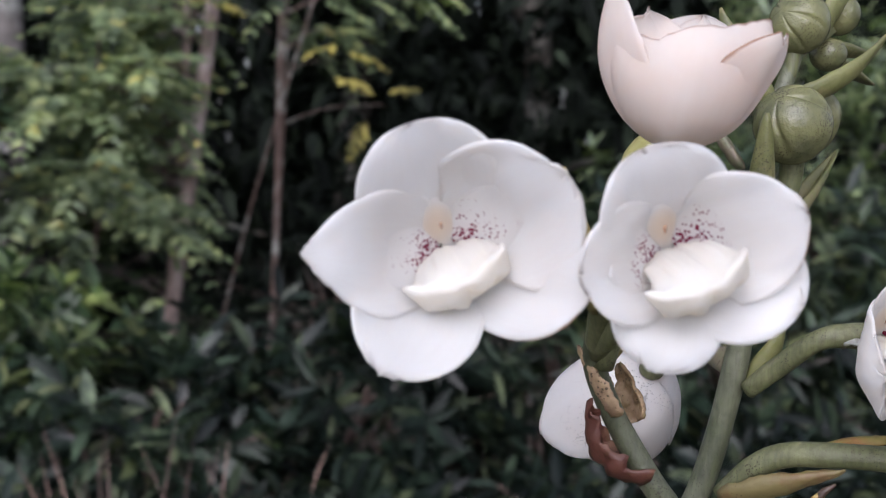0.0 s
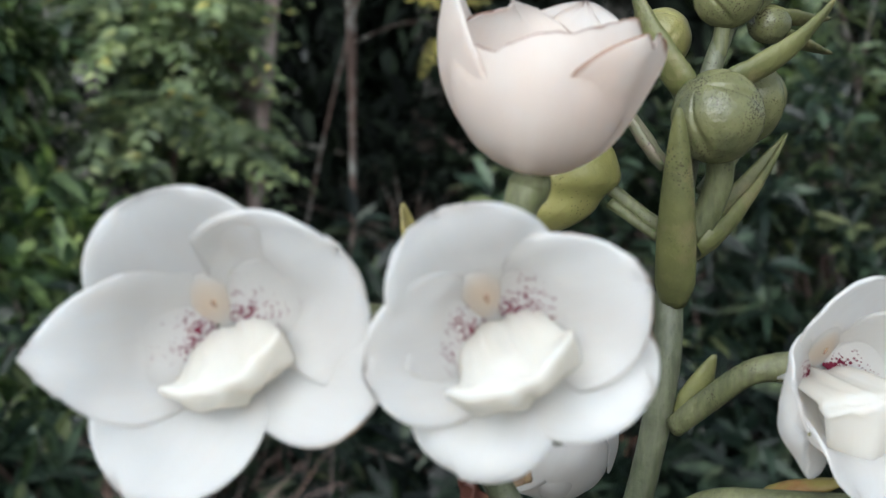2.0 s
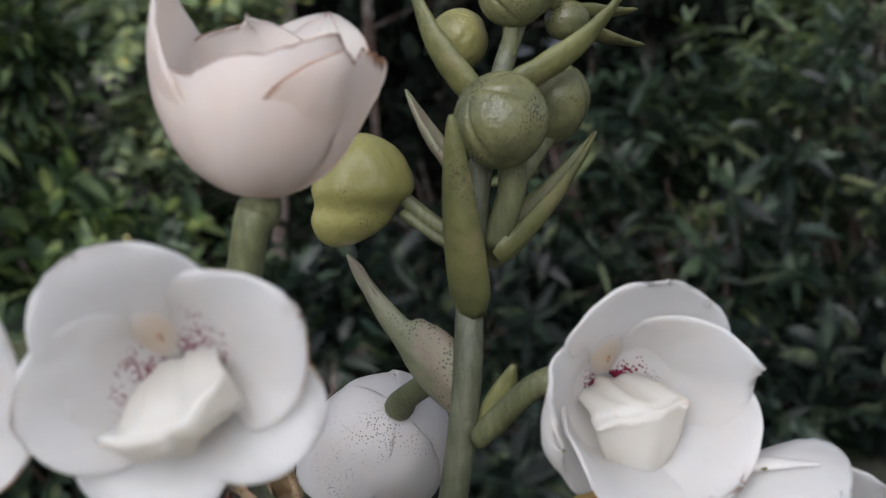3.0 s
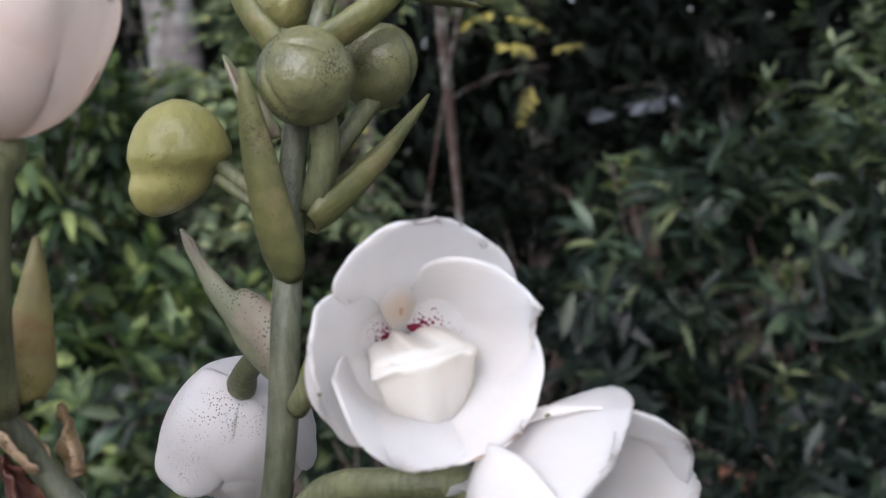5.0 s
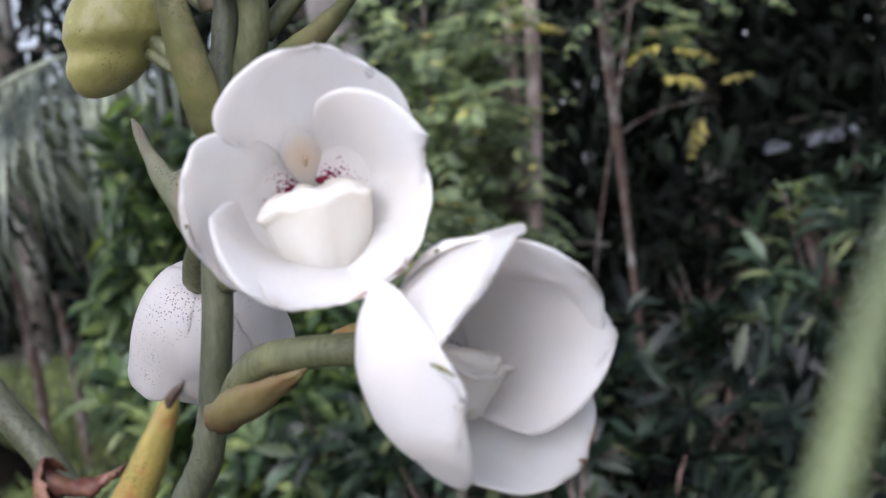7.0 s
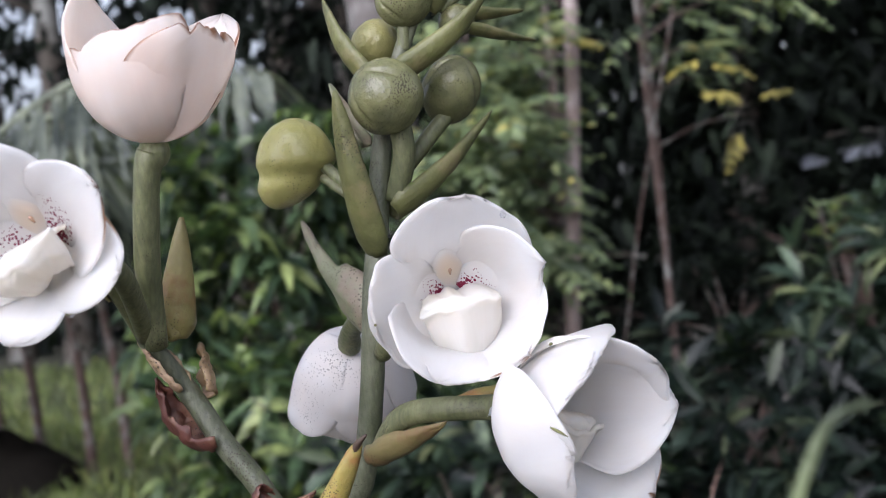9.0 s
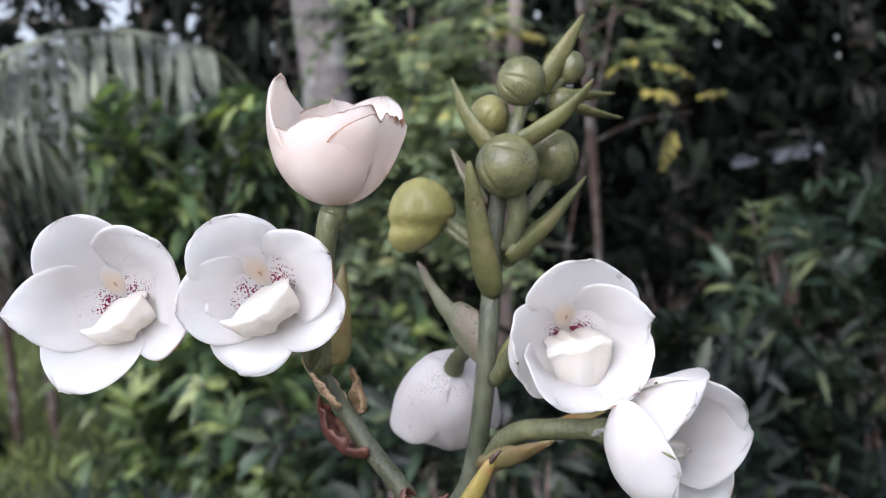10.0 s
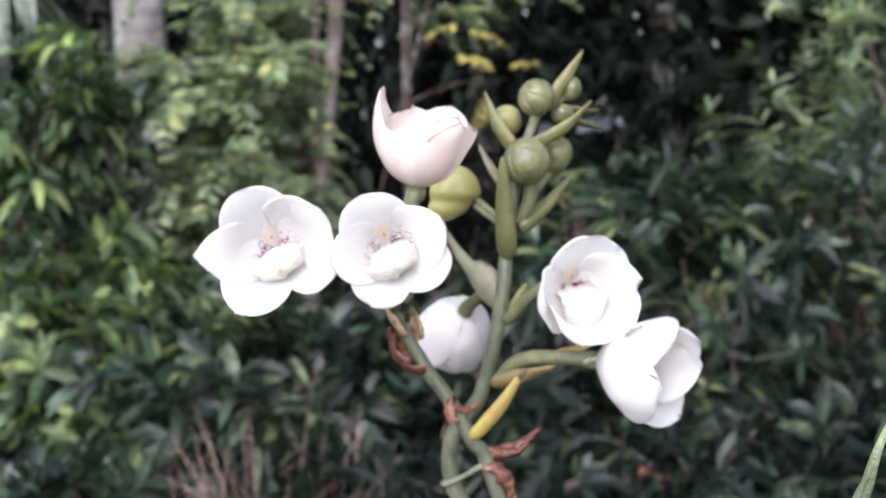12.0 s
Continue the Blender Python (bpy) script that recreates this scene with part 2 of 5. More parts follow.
withered_dark = stalk_material("withered_dark", (0.075, 0.045, 0.03), (0.035, 0.022, 0.016), 0.3, 100.0)
bract_red = stalk_material("bract_dry_red", (0.135, 0.046, 0.03), (0.06, 0.023, 0.017), 0.35, 130.0, wither=(0.23, 0.12, 0.075))
drop_clear, _n, _l, _b = shader("water_drop")
_b.inputs["Transmission Weight"].default_value = 1.0
_b.inputs["Roughness"].default_value = 0.02
_b.inputs["IOR"].default_value = 1.33

G = lambda r, g, b: (r, g, b)
# its blackest stops paint in the shaded gaps between low leaves
leaf_shaded = leaf_material("dark_shrub_leaf", [(0.0, G(0.003, 0.006, 0.005)), (0.5, G(0.008, 0.015, 0.012)), (0.85, G(0.029, 0.045, 0.033)), (1.0, G(0.08, 0.098, 0.06))], 0.36, gloss=0.3)
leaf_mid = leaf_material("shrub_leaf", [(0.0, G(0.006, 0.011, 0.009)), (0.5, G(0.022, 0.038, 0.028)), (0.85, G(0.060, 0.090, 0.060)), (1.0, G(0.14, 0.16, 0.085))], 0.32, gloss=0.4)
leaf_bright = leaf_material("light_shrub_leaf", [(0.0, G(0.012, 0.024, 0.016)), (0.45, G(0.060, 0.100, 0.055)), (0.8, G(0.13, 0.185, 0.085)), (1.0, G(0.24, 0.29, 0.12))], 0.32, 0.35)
# the canopy's shade is put into this colour: near-black, hardly any gloss
leaf_far_shaded = leaf_material("forest_leaf", [(0.0, G(0.003, 0.005, 0.004)), (0.6, G(0.007, 0.011, 0.008)), (1.0, G(0.018, 0.026, 0.018))], 0.7, 0.1, gloss=0.15)
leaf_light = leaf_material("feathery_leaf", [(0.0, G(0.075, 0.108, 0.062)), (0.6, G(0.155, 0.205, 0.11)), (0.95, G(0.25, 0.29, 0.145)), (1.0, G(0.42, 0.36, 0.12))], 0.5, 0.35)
# darker copy of the feathery leaf, with shade put into its tones
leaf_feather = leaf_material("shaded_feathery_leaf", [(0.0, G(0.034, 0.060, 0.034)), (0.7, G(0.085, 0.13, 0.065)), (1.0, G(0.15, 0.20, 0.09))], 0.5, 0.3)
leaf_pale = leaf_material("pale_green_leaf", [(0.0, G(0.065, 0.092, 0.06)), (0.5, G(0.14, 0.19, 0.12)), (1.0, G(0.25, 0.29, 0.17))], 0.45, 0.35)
leaf_dead = leaf_material("dead_leaf", [(0.0, G(0.10, 0.045, 0.03)), (1.0, G(0.2, 0.1, 0.07))], 0.7, 0.1)
leaf_yellow = leaf_material("yellowed_leaf", [(0.0, G(0.26, 0.23, 0.06)), (1.0, G(0.40, 0.34, 0.11))], 0.5, 0.3)
frond_green = leaf_material("palm_leaflet", [(0.0, G(0.12, 0.14, 0.125)), (1.0, G(0.21, 0.235, 0.20))], 0.42, 0.3)
dry_red = leaf_material("dry_reddish_stalks", [(0.0, G(0.10, 0.065, 0.06)), (1.0, G(0.25, 0.17, 0.158))], 0.8, 0.1)
grass_blade = leaf_material("grass_blade", [(0.0, G(0.09, 0.13, 0.05)), (0.7, G(0.17, 0.215, 0.08)), (1.0, G(0.26, 0.27, 0.11))], 0.6, 0.3)
near_blade = leaf_material("lily_blade", [(0.0, G(0.16, 0.20, 0.115)), (1.0, G(0.19, 0.23, 0.14))], 0.5, 0.3, 40.0)
bark_sapling = bark_material("sapling_bark", (0.36, 0.285, 0.26), (0.17, 0.125, 0.11), 30.0, lichen_tone=(0.42, 0.37, 0.35))
bark_palm = bark_material("palm_bark", (0.19, 0.175, 0.165), (0.085, 0.075, 0.07), 14.0, 2.6, 0.008)
bark_dark = bark_material("forest_bark", (0.09, 0.075, 0.06), (0.04, 0.034, 0.028), 8.0)
twig_brown = bark_material("twig_bark", (0.12, 0.078, 0.065), (0.06, 0.038, 0.032), 40.0)
soil_black = bark_material("black_soil", (0.014, 0.012, 0.010), (0.006, 0.005, 0.004), 7.0, relief=0.03, lichen_tone=(0.012, 0.011, 0.009))
soil_black.node_tree.nodes["Principled BSDF"].inputs["Specular IOR Level"].default_value = 0.05
# pale and dark noise puts broken glints into the sheet's colour
glint_grey = bark_material("weathered_sheet", (0.30, 0.33, 0.38), (0.02, 0.022, 0.024), 22.0, relief=0.005, lichen_tone=(0.05, 0.05, 0.05))

ground_mat, _n, _l, _b = shader("grassy_ground")
_tc = _n.new("ShaderNodeTexCoord")
_a = add(_n, "TexNoise", Scale=1.3, Detail=5.0, Roughness=0.6)
_f = add(_n, "TexNoise", Scale=24.0, Detail=5.0, Roughness=0.7)
_l.new(_tc.outputs["Object"], _a.inputs["Vector"])
_l.new(_tc.outputs["Object"], _f.inputs["Vector"])
_c = mix(_n, _l, ramp(_n, _l, _a.outputs[0], [(0.4, (0, 0, 0)), (0.62, (1, 1, 1))]).outputs[0], (0.022, 0.018, 0.013), (0.028, 0.034, 0.016))
_c = mix(_n, _l, ramp(_n, _l, _f.outputs[0], [(0.35, (0, 0, 0)), (0.7, (1, 1, 1))]).outputs[0], _c, (0.045, 0.045, 0.025))
_l.new(_c, _b.inputs["Base Color"])
_b.inputs["Roughness"].default_value = 0.95
bump(_n, _l, _f.outputs[0], _b, 0.8, 0.04)


# ---- mesh helpers ----
def mesh_from(name, verts, faces, uvs=None, smooth=True):
    me = bpy.data.meshes.new(name)
    me.from_pydata([tuple(v) for v in verts], [], [tuple(f) for f in faces])
    if uvs is not None:
        lay = me.uv_layers.new(name="UVMap")
        idx = np.empty(len(me.loops), dtype=np.int32)
        me.loops.foreach_get("vertex_index", idx)
        lay.data.foreach_set("uv", np.asarray(uvs, dtype=np.float32)[idx].ravel())
    if smooth:
        me.polygons.foreach_set("use_smooth", np.ones(len(me.polygons), dtype=bool))
    me.update()
    return me


def part(name, me, material, parent=None, label=""):
    me.materials.append(material)
    ob = new(name, me)
    ob.parent = parent
    if label:
        ob["label"] = label
    return ob


def spline(points, n):
    """A smooth curve of n places through the points (rows of any width)."""
    p = np.asarray(points, dtype=float)
    p = np.vstack([2 * p[0] - p[1], p, 2 * p[-1] - p[-2]])
    out = []
    for s in np.linspace(0, len(p) - 3 - 1e-9, n):
        i, f = int(s), s - int(s)
        a, b, c, d = p[i:i + 4]
        out.append(0.5 * (2 * b + (c - a) * f + (2 * a - 5 * b + 4 * c - d) * f ** 2 + (3 * b - a - 3 * c + d) * f ** 3))
    return np.array(out)


def tube(points, radii, steps=24, sides=12, ribs=0.0, rib_count=5, lump=0.0):
    """A closed, tapering tube along a smooth curve."""
    c = spline(points, steps)
    r = spline([[q] for q in radii], steps)[:, 0]
    t = np.gradient(c, axis=0)
    t /= np.linalg.norm(t, axis=1)[:, None]
    ref = np.array([0.31, 0.9, 0.2]) if abs(t[0] @ [0.31, 0.9, 0.2]) < 0.9 else np.array([1.0, 0, 0])
    verts, faces, uvs = [], [], []
    for i in range(steps):
        a = np.cross(t[i], ref)
        a /= np.linalg.norm(a)
        b = np.cross(t[i], a)
        ref = np.cross(a, t[i])
        for k in range(sides):
            ang = 2 * math.pi * k / sides
            rr = r[i] * (1 + ribs * math.cos(rib_count * ang))
            if lump:
                rr *= 1 + lump * noise.noise(Vector(c[i]) * 90 + Vector((math.cos(ang), math.sin(ang), 0)))
            verts.append(c[i] + rr * (math.cos(ang) * a + math.sin(ang) * b))
            uvs.append((k / sides, i / (steps - 1)))
    for i in range(steps - 1):
        for k in range(sides):
            k2 = (k + 1) % sides
            faces.append((i * sides + k, i * sides + k2, (i + 1) * sides + k2, (i + 1) * sides + k))
    faces.append(tuple(range(sides - 1, -1, -1)))
    faces.append(tuple((steps - 1) * sides + k for k in range(sides)))
    return verts, faces, uvs


def shell(P, thick):
    """A sheet given as a grid of places, thickened, with a closed rim."""
    ns, nu = P.shape[:2]
    du, dv = np.gradient(P, axis=1), np.gradient(P, axis=0)
    nrm = np.cross(du, dv)
    nrm /= np.maximum(np.linalg.norm(nrm, axis=2), 1e-12)[..., None]
    vv, uu = np.meshgrid(np.linspace(0, 1, ns), np.linspace(0, 1, nu), indexing="ij")
    taper = 1 - 0.6 * np.maximum(np.abs(uu * 2 - 1), vv) ** 8
    off = nrm * (np.asarray(thick) / 2 * taper)[..., None]
    verts = np.vstack([(P + off).reshape(-1, 3), (P - off).reshape(-1, 3)])
    uvs = np.tile(np.stack([uu, vv], -1).reshape(-1, 2), (2, 1))
    m, faces = ns * nu, []
    for i in range(ns - 1):
        for k in range(nu - 1):
            a, b, c, d = i * nu + k, i * nu + k + 1, (i + 1) * nu + k + 1, (i + 1) * nu + k
            faces += [(a, b, c, d), (m + d, m + c, m + b, m + a)]
    ring = [k for k in range(nu)] + [i * nu + nu - 1 for i in range(1, ns)] + [(ns - 1) * nu + k for k in range(nu - 2, -1, -1)] + [i * nu for i in range(ns - 2, 0, -1)]
    for a, b in zip(ring, ring[1:] + ring[:1]):
        faces.append((b, a, m + a, m + b))
    return verts, faces, uvs


# ---- the orchid: its tepals, lip and column ----
def centre_line(length, base, middle, tip, depth):
    """Midline of a tepal, as distance from the flower's axis, height and slope: its rise in degrees at base, middle and tip."""
    v = np.linspace(0, 1, 160)
    a = np.radians(base * (1 - v) * (1 - 2 * v) + middle * 4 * v * (1 - v) + tip * v * (2 * v - 1))
    return v, np.cumsum(np.cos(a)) / 160 * length + 0.0008, np.cumsum(np.sin(a)) / 160 * length + depth, a


def tepal(angle, length, half, base, middle, tip, cup, point, depth, mean, merge=0.5, rim=0.0, seed=0, bite=0.0, trim=1.0, slant=0.0, thick=0.0010, wave=0.0012):
    """One spoon-shaped tepal in the flower's frame (z out of the cup, y to the dorsal sepal), from the cup's bottom at depth.
    half: half width; cup: how far its sides bend inwards; point: a pointed tip; mean, merge: the cup that all tepals share,
    and how far up they part from it; rim: how far it lies inside the others; trim, bite: how much of its length is left, and how ragged the torn rim is; slant: how much longer one side is."""
    ns, nu, full = 40, 29, 0.55
    v = trim * (1 - (1 - np.linspace(0, 1, ns)) ** 1.6)
    u = np.linspace(-1, 1, nu)
    own = Vector((seed * 7.1, 0.4, 5))
    V = np.zeros((ns, nu))
    for k in range(nu):
        cut = 0.042 * noise.noise(own + Vector((u[k] * 2.3, 0, 7))) + 0.018 * noise.noise(own + Vector((u[k] * 7, 2, 7))) + slant * u[k]
        if bite:
            cut -= bite * max(0.0, noise.noise(own + Vector((u[k] * 2.4, 3, 1))) + 0.35 * noise.noise(own + Vector((u[k] * 9, 9, 1))) + 0.15)
        V[:, k] = v * (1 + cut)
    vf, rf, hf, af = centre_line(length, base, middle, tip, depth)
    over = np.maximum(0, V - 1) * length
    r = np.interp(V, vf, rf) + over * math.cos(af[-1])
    h = np.interp(V, vf, hf) + over * math.sin(af[-1])
    slope = np.interp(V, vf, af)
    t = np.clip((v - full) / (1 - full), 0, 1)
    wide = (0.5 + 0.5 * np.sin(np.minimum(1, v / full) * np.pi / 2)) * np.maximum(0, 1 - t ** 2.4) ** (0.5 + 0.5 * point)
    bend = u[None] * (wide * cup)[:, None]
    lat, lift = half / cup * np.sin(bend), half / cup * (1 - np.cos(bend))
    lat = np.clip(lat, -1.1 * r, 1.1 * r)
    ripple = np.zeros((ns, nu))
    for i in range(ns):
        for k in range(nu):
            q = Vector((lat[i, k] * 110, v[i] * 2.2, 0))
            ripple[i, k] = wave * min(1.0, v[i] * 1.5) * (noise.noise(own + q) + 0.5 * abs(u[k]) ** 2 * noise.noise(own + q * 2.7))
    ripple += rim * np.minimum(1, v * 3)[:, None]
    rm, hm, am = (np.interp(V, mean[0], mean[j]) for j in (1, 2, 3))
    around = np.clip(u[None] * (wide * half)[:, None] / np.maximum(rm, 0.004), -1.1, 1.1)
    k = np.clip((v - merge * 0.4) / (merge * 0.9), 0, 1)
    k = (k * k * (3 - 2 * k))[:, None]
    X = (r - np.sin(slope) * (lift + ripple)) * k + (1 - k) * (rm - np.sin(am) * ripple) * np.cos(around)
    Y = lat * k + (1 - k) * rm * np.sin(around)
    Z = (h + np.cos(slope) * (lift + ripple)) * k + (1 - k) * (hm + np.cos(am) * ripple)
    c, n = math.cos(radians(angle)), math.sin(radians(angle))
    return shell(np.stack([X * c - Y * n, X * n + Y * c, Z], -1), thick)


def lip_mesh(width=0.0086, rim=-0.0046, under=-0.0088, hump=0.0010, curl=0.0030, front=0.0044, corners=0.12, floor=-0.0115, taper=0.0, skew=0.12):
    """The fleshy lip: a broad tongue out of the throat, a soft rim with two corners, and the low pouch beneath it."""
    ns, nu = 44, 27
    # half width; y, h: the midline from the throat over the rim and under it
    line = spline([(0.50, hump - 0.0015, floor), (0.68, hump, floor + 0.0045), (0.84, hump * 0.65 + rim * 0.35, -0.0010), (0.95, hump * 0.2 + rim * 0.8, front - 0.0012), (1.0, rim, front),
                   (0.99, rim * 0.85 + under * 0.15, front - 0.0006), (0.92, rim * 0.45 + under * 0.55, front - 0.0018), (0.60, under, -0.0030), (0.30, under * 0.80, floor * 0.5)], ns)
    P = np.zeros((ns, nu, 3))
    for i in range(ns):
        v = i / (ns - 1)
        w, y, h = line[i]
        w *= width * (1 - taper * max(0.0, v - 0.5) * 2)
        corner = math.exp(-((v - 0.5) / 0.13) ** 2)
        for k in range(nu):
            u = 2 * k / (nu - 1) - 1
            a = abs(u)
            x = w * u * (1 + (corners - skew * u) * corner * a ** 3)
            yy = y + curl * corner * a ** 2.2 + skew * 0.006 * math.sin(u * 2.6) * corner - 0.0016 * a * a * max(0.0, (0.42 - v) / 0.42)
            hh = h - 0.0048 * a * a * (1 - corner * 0.35)
            yy += 0.0013 * noise.noise(Vector((u * 2.2, v * 4, width * 900))) + 0.0005 * noise.noise(Vector((u * 6, v * 9, width * 700)))
            P[i, k] = (x, yy, hh)
    return shell(P, 0.0010)


def floor_of(floor, r):
    """Height of the cup's floor at a distance from its axis."""
    return float(np.interp(r, floor[0], floor[1]))


def wing_mesh(side, floor, big=1.0):
    """A side lobe of the lip, lying on the cup's floor beside the column."""
    ns, nu = 18, 15
    P = np.zeros((ns, nu, 3))
    for i in range(ns):
        v = i / (ns - 1)
        for k in range(nu):
            u = 2 * k / (nu - 1) - 1
            half = 0.0052 * big * (0.42 + 0.7 * math.sin(min(1, v * 0.8 + 0.12) * math.pi))
            x = 0.0026 + 0.0092 * v * big - 0.5 * half * u
            y = -0.0008 + 0.0056 * v * big + 0.87 * half * u
            lift = 0.0016 * (1 - u * u) * (1 - v ** 2) - 0.0003
            P[i, k] = (side * x, y, floor_of(floor, math.hypot(x, y)) + lift)
    return shell(P, 0.0006)


def column_mesh(floor):
    """The column: a low rounded ridge on the cup's floor, below the dorsal sepal."""
    ns, nu = 18, 15
    P = np.zeros((ns, nu, 3))
    for i in range(ns):
        v = i / (ns - 1)
        for k in range(nu):
            u = 2 * k / (nu - 1) - 1
            x, y = 0.0046 * u * (0.75 + 0.35 * math.sin(math.pi * v)), 0.0002 + 0.0105 * v - 0.0012 * u * u
            lift = 0.0020 * (1 - u * u) ** 2.6 * math.sin(math.pi * (0.12 + 0.86 * v)) ** 0.9 - 0.0008
            P[i, k] = (x, y, floor_of(floor, math.hypot(x, y)) + lift)
    return shell(P, 0.0006)


def frame_of(origin, axis, roll):
    z = Vector(axis).normalized()
    x = Vector((0, 0, 1)).cross(z)
    x = x.normalized() if x.length > 0.2 else Vector((1, 0, 0))
    y = z.cross(x).normalized()
    x = y.cross(z)
    m = Matrix((x, y, z)).transposed().to_4x4()
    return Matrix.Translation(origin) @ m @ Matrix.Rotation(radians(roll), 4, "Z")


def flower(plant, origin, axis, roll, depth, stalk, tepals, wings=wing_spotted, inner=True, lip=None, stalk_r=0.0026, label="", mat=None, merge=0.5, lobe=1.15):
    """A flower of the spray: its green stalk, five tepals, and within them lip, side lobes and column.
    stalk: places from the stem to the back of the cup. tepals: (name, material, the first eight values of tepal(), more of them by name)."""
    m = frame_of(origin, axis, roll)
    back = m @ Vector((0, 0, depth - 0.0026))
    into = m @ Vector((0, 0, depth + 0.0002))
    pts = [*stalk, tuple(back), tuple(into)]
    rad = [stalk_r * 0.9] + [stalk_r] * (len(stalk) - 1) + [stalk_r * 1.25, stalk_r * 0.9]
    ob = part("flower", mesh_from("flower", *tube(pts, rad, 26, 14, 0.05, 3)), mat or pedicel_green, plant, label)
    mean = np.mean([np.stack(centre_line(shape[1], *shape[3:6], depth)) for _, _, shape, _ in tepals], axis=0)
    for k, (name, material, shape, more) in enumerate(tepals):
        sheet = tepal(*shape, depth, mean, **{"merge": merge, "rim": (0.0, -0.0003, -0.0006, 0.0006, 0.0003)[k], "seed": k + 10 * int(200 + origin[0] * 900), **more})
        p = part(name, mesh_from(name, *sheet), material, ob)
        p.matrix_basis = m
    if inner:
        floor = (mean[1], mean[2] + 0.0010)
        peak = floor_of(floor, 0.0056) + 0.0008
        pieces = [("lip", mesh_from("lip", *lip_mesh(**{"floor": depth, **(lip or {})})), lip_cream, "cream fleshy lip"),
                  ("lip_lobe", mesh_from("lip_lobe", *wing_mesh(1, floor, lobe)), wings, "white lobe with crimson spots"),
                  ("lip_lobe", mesh_from("lip_lobe", *wing_mesh(-1, floor, lobe * 0.95)), wings, "white lobe with crimson spots"),
                  ("column", mesh_from("column", *column_mesh(floor)), column_beige, "beige column like a dove's head"),
                  ("beak", mesh_from("beak", *tube([(0.0003, 0.0064, peak - 0.0004), (0.0003, 0.0054, peak + 0.0002), (0.0002, 0.0040, peak - 0.0005)], [0.0004, 0.0005, 0.0002], 10, 10)), beak_ochre, "ochre beak")]
        for name, me, material, text in pieces:
            p = part(name, me, material, ob, text)
            p.matrix_basis = m
    return ob


def bract(name, plant, base, tip, width, facing, material, hollow=0.5, bend=0.0, wrap=0.0, curl=0.0, label="", seed=1, rough_edge=0.0, fleshy=0.0011, blunt=0.9):
    """A boat-shaped bract from base to tip. facing: the way its hollow side looks; bend: how far the middle sags away from it;
    wrap: how wide the base clasps the stem; curl: how far the tip bends towards facing."""
    base, tip = Vector(base), Vector(tip)
    run = tip - base
    side = run.cross(Vector(facing)).normalized()
    out = side.cross(run).normalized()
    ns, nu = 24, 13
    P = np.zeros((ns, nu, 3))
    for i in range(ns):
        v = i / (ns - 1)
        w = width * (max(0.0, math.sin(math.pi * (0.16 + 0.84 * v) ** 0.85)) ** blunt + wrap * (1 - v) ** 3) + 0.0004
        w *= min(1.0, 0.72 + 2.8 * v)
        mid = base + run * v - out * bend * math.sin(math.pi * v) + out * curl * v ** 3
        for k in range(nu):
            u = 2 * k / (nu - 1) - 1
            ang = u * 1.25 * (0.45 + hollow)
            ww = w / max(0.5, 1.25 * (0.45 + hollow))
            p = mid + side * ww * math.sin(ang) * 1.1 + out * ww * (1 - math.cos(ang)) * 1.2
            n3 = noise.noise(Vector((u * 1.7 + seed * 5, v * 5, seed * 3))) + 0.6 * noise.noise(Vector((u * 3.7 + seed * 5, v * 13, seed * 3)))
            P[i, k] = p + out * (n3 * (0.0003 + rough_edge * abs(u)) + rough_edge * 0.7 * noise.noise(Vector((u * 4 + seed, v * 7, seed * 9)))) + run * (rough_edge * 6 * n3 * v * abs(u))
    vv = np.linspace(0, 1, ns)[:, None] * np.ones((1, nu))
    me = mesh_from(name, *shell(P, 0.0004 + (0.0003 + fleshy * ((1 - vv) ** 1.4 + 0.25)) * np.minimum(1, 0.1 + vv * 7)))
    return part(name, me, material, plant, label)


def shouldered_bract(plant, base, tip, half, facing, material, label=""):
    """A broad bract like a shark's fin: wide at its clasping base, with a shoulder on one edge and a blunt tip."""
    base, tip = Vector(base), Vector(tip)
    run = tip - base
    side = run.cross(Vector(facing)).normalized()
    out = side.cross(run).normalized()
    ns, nu = 40, 17
    width = spline([(0.50,), (0.86,), (1.0,), (0.98,), (0.80,), (0.62,), (0.50,), (0.40,), (0.30,), (0.26,), (0.03,)], ns)[:, 0] * half
    P = np.zeros((ns, nu, 3))
    for i in range(ns):
        v = i / (ns - 1)
        step = min(1.0, max(0.0, (0.50 - v) / 0.08))
        for k in range(nu):
            u = 2 * k / (nu - 1) - 1
            w = width[i] * u * (1 + (0.32 * step if u < 0 else 0))
            n3 = noise.noise(Vector((u * 2, v * 6, 3))) + 0.5 * noise.noise(Vector((u * 5, v * 15, 8)))
            P[i, k] = base + run * v + side * w + out * (abs(w) * 0.45 * abs(u) + 0.0005 * n3 - 0.0030 * math.sin(math.pi * v)) + run * (0.06 * step * max(0.0, -u))
    vv = np.linspace(0, 1, ns)[:, None] * np.ones((1, nu))
    return part("bract", mesh_from("bract", *shell(P, 0.0012 + 0.0022 * (1 - vv) ** 2)), material, plant, label)


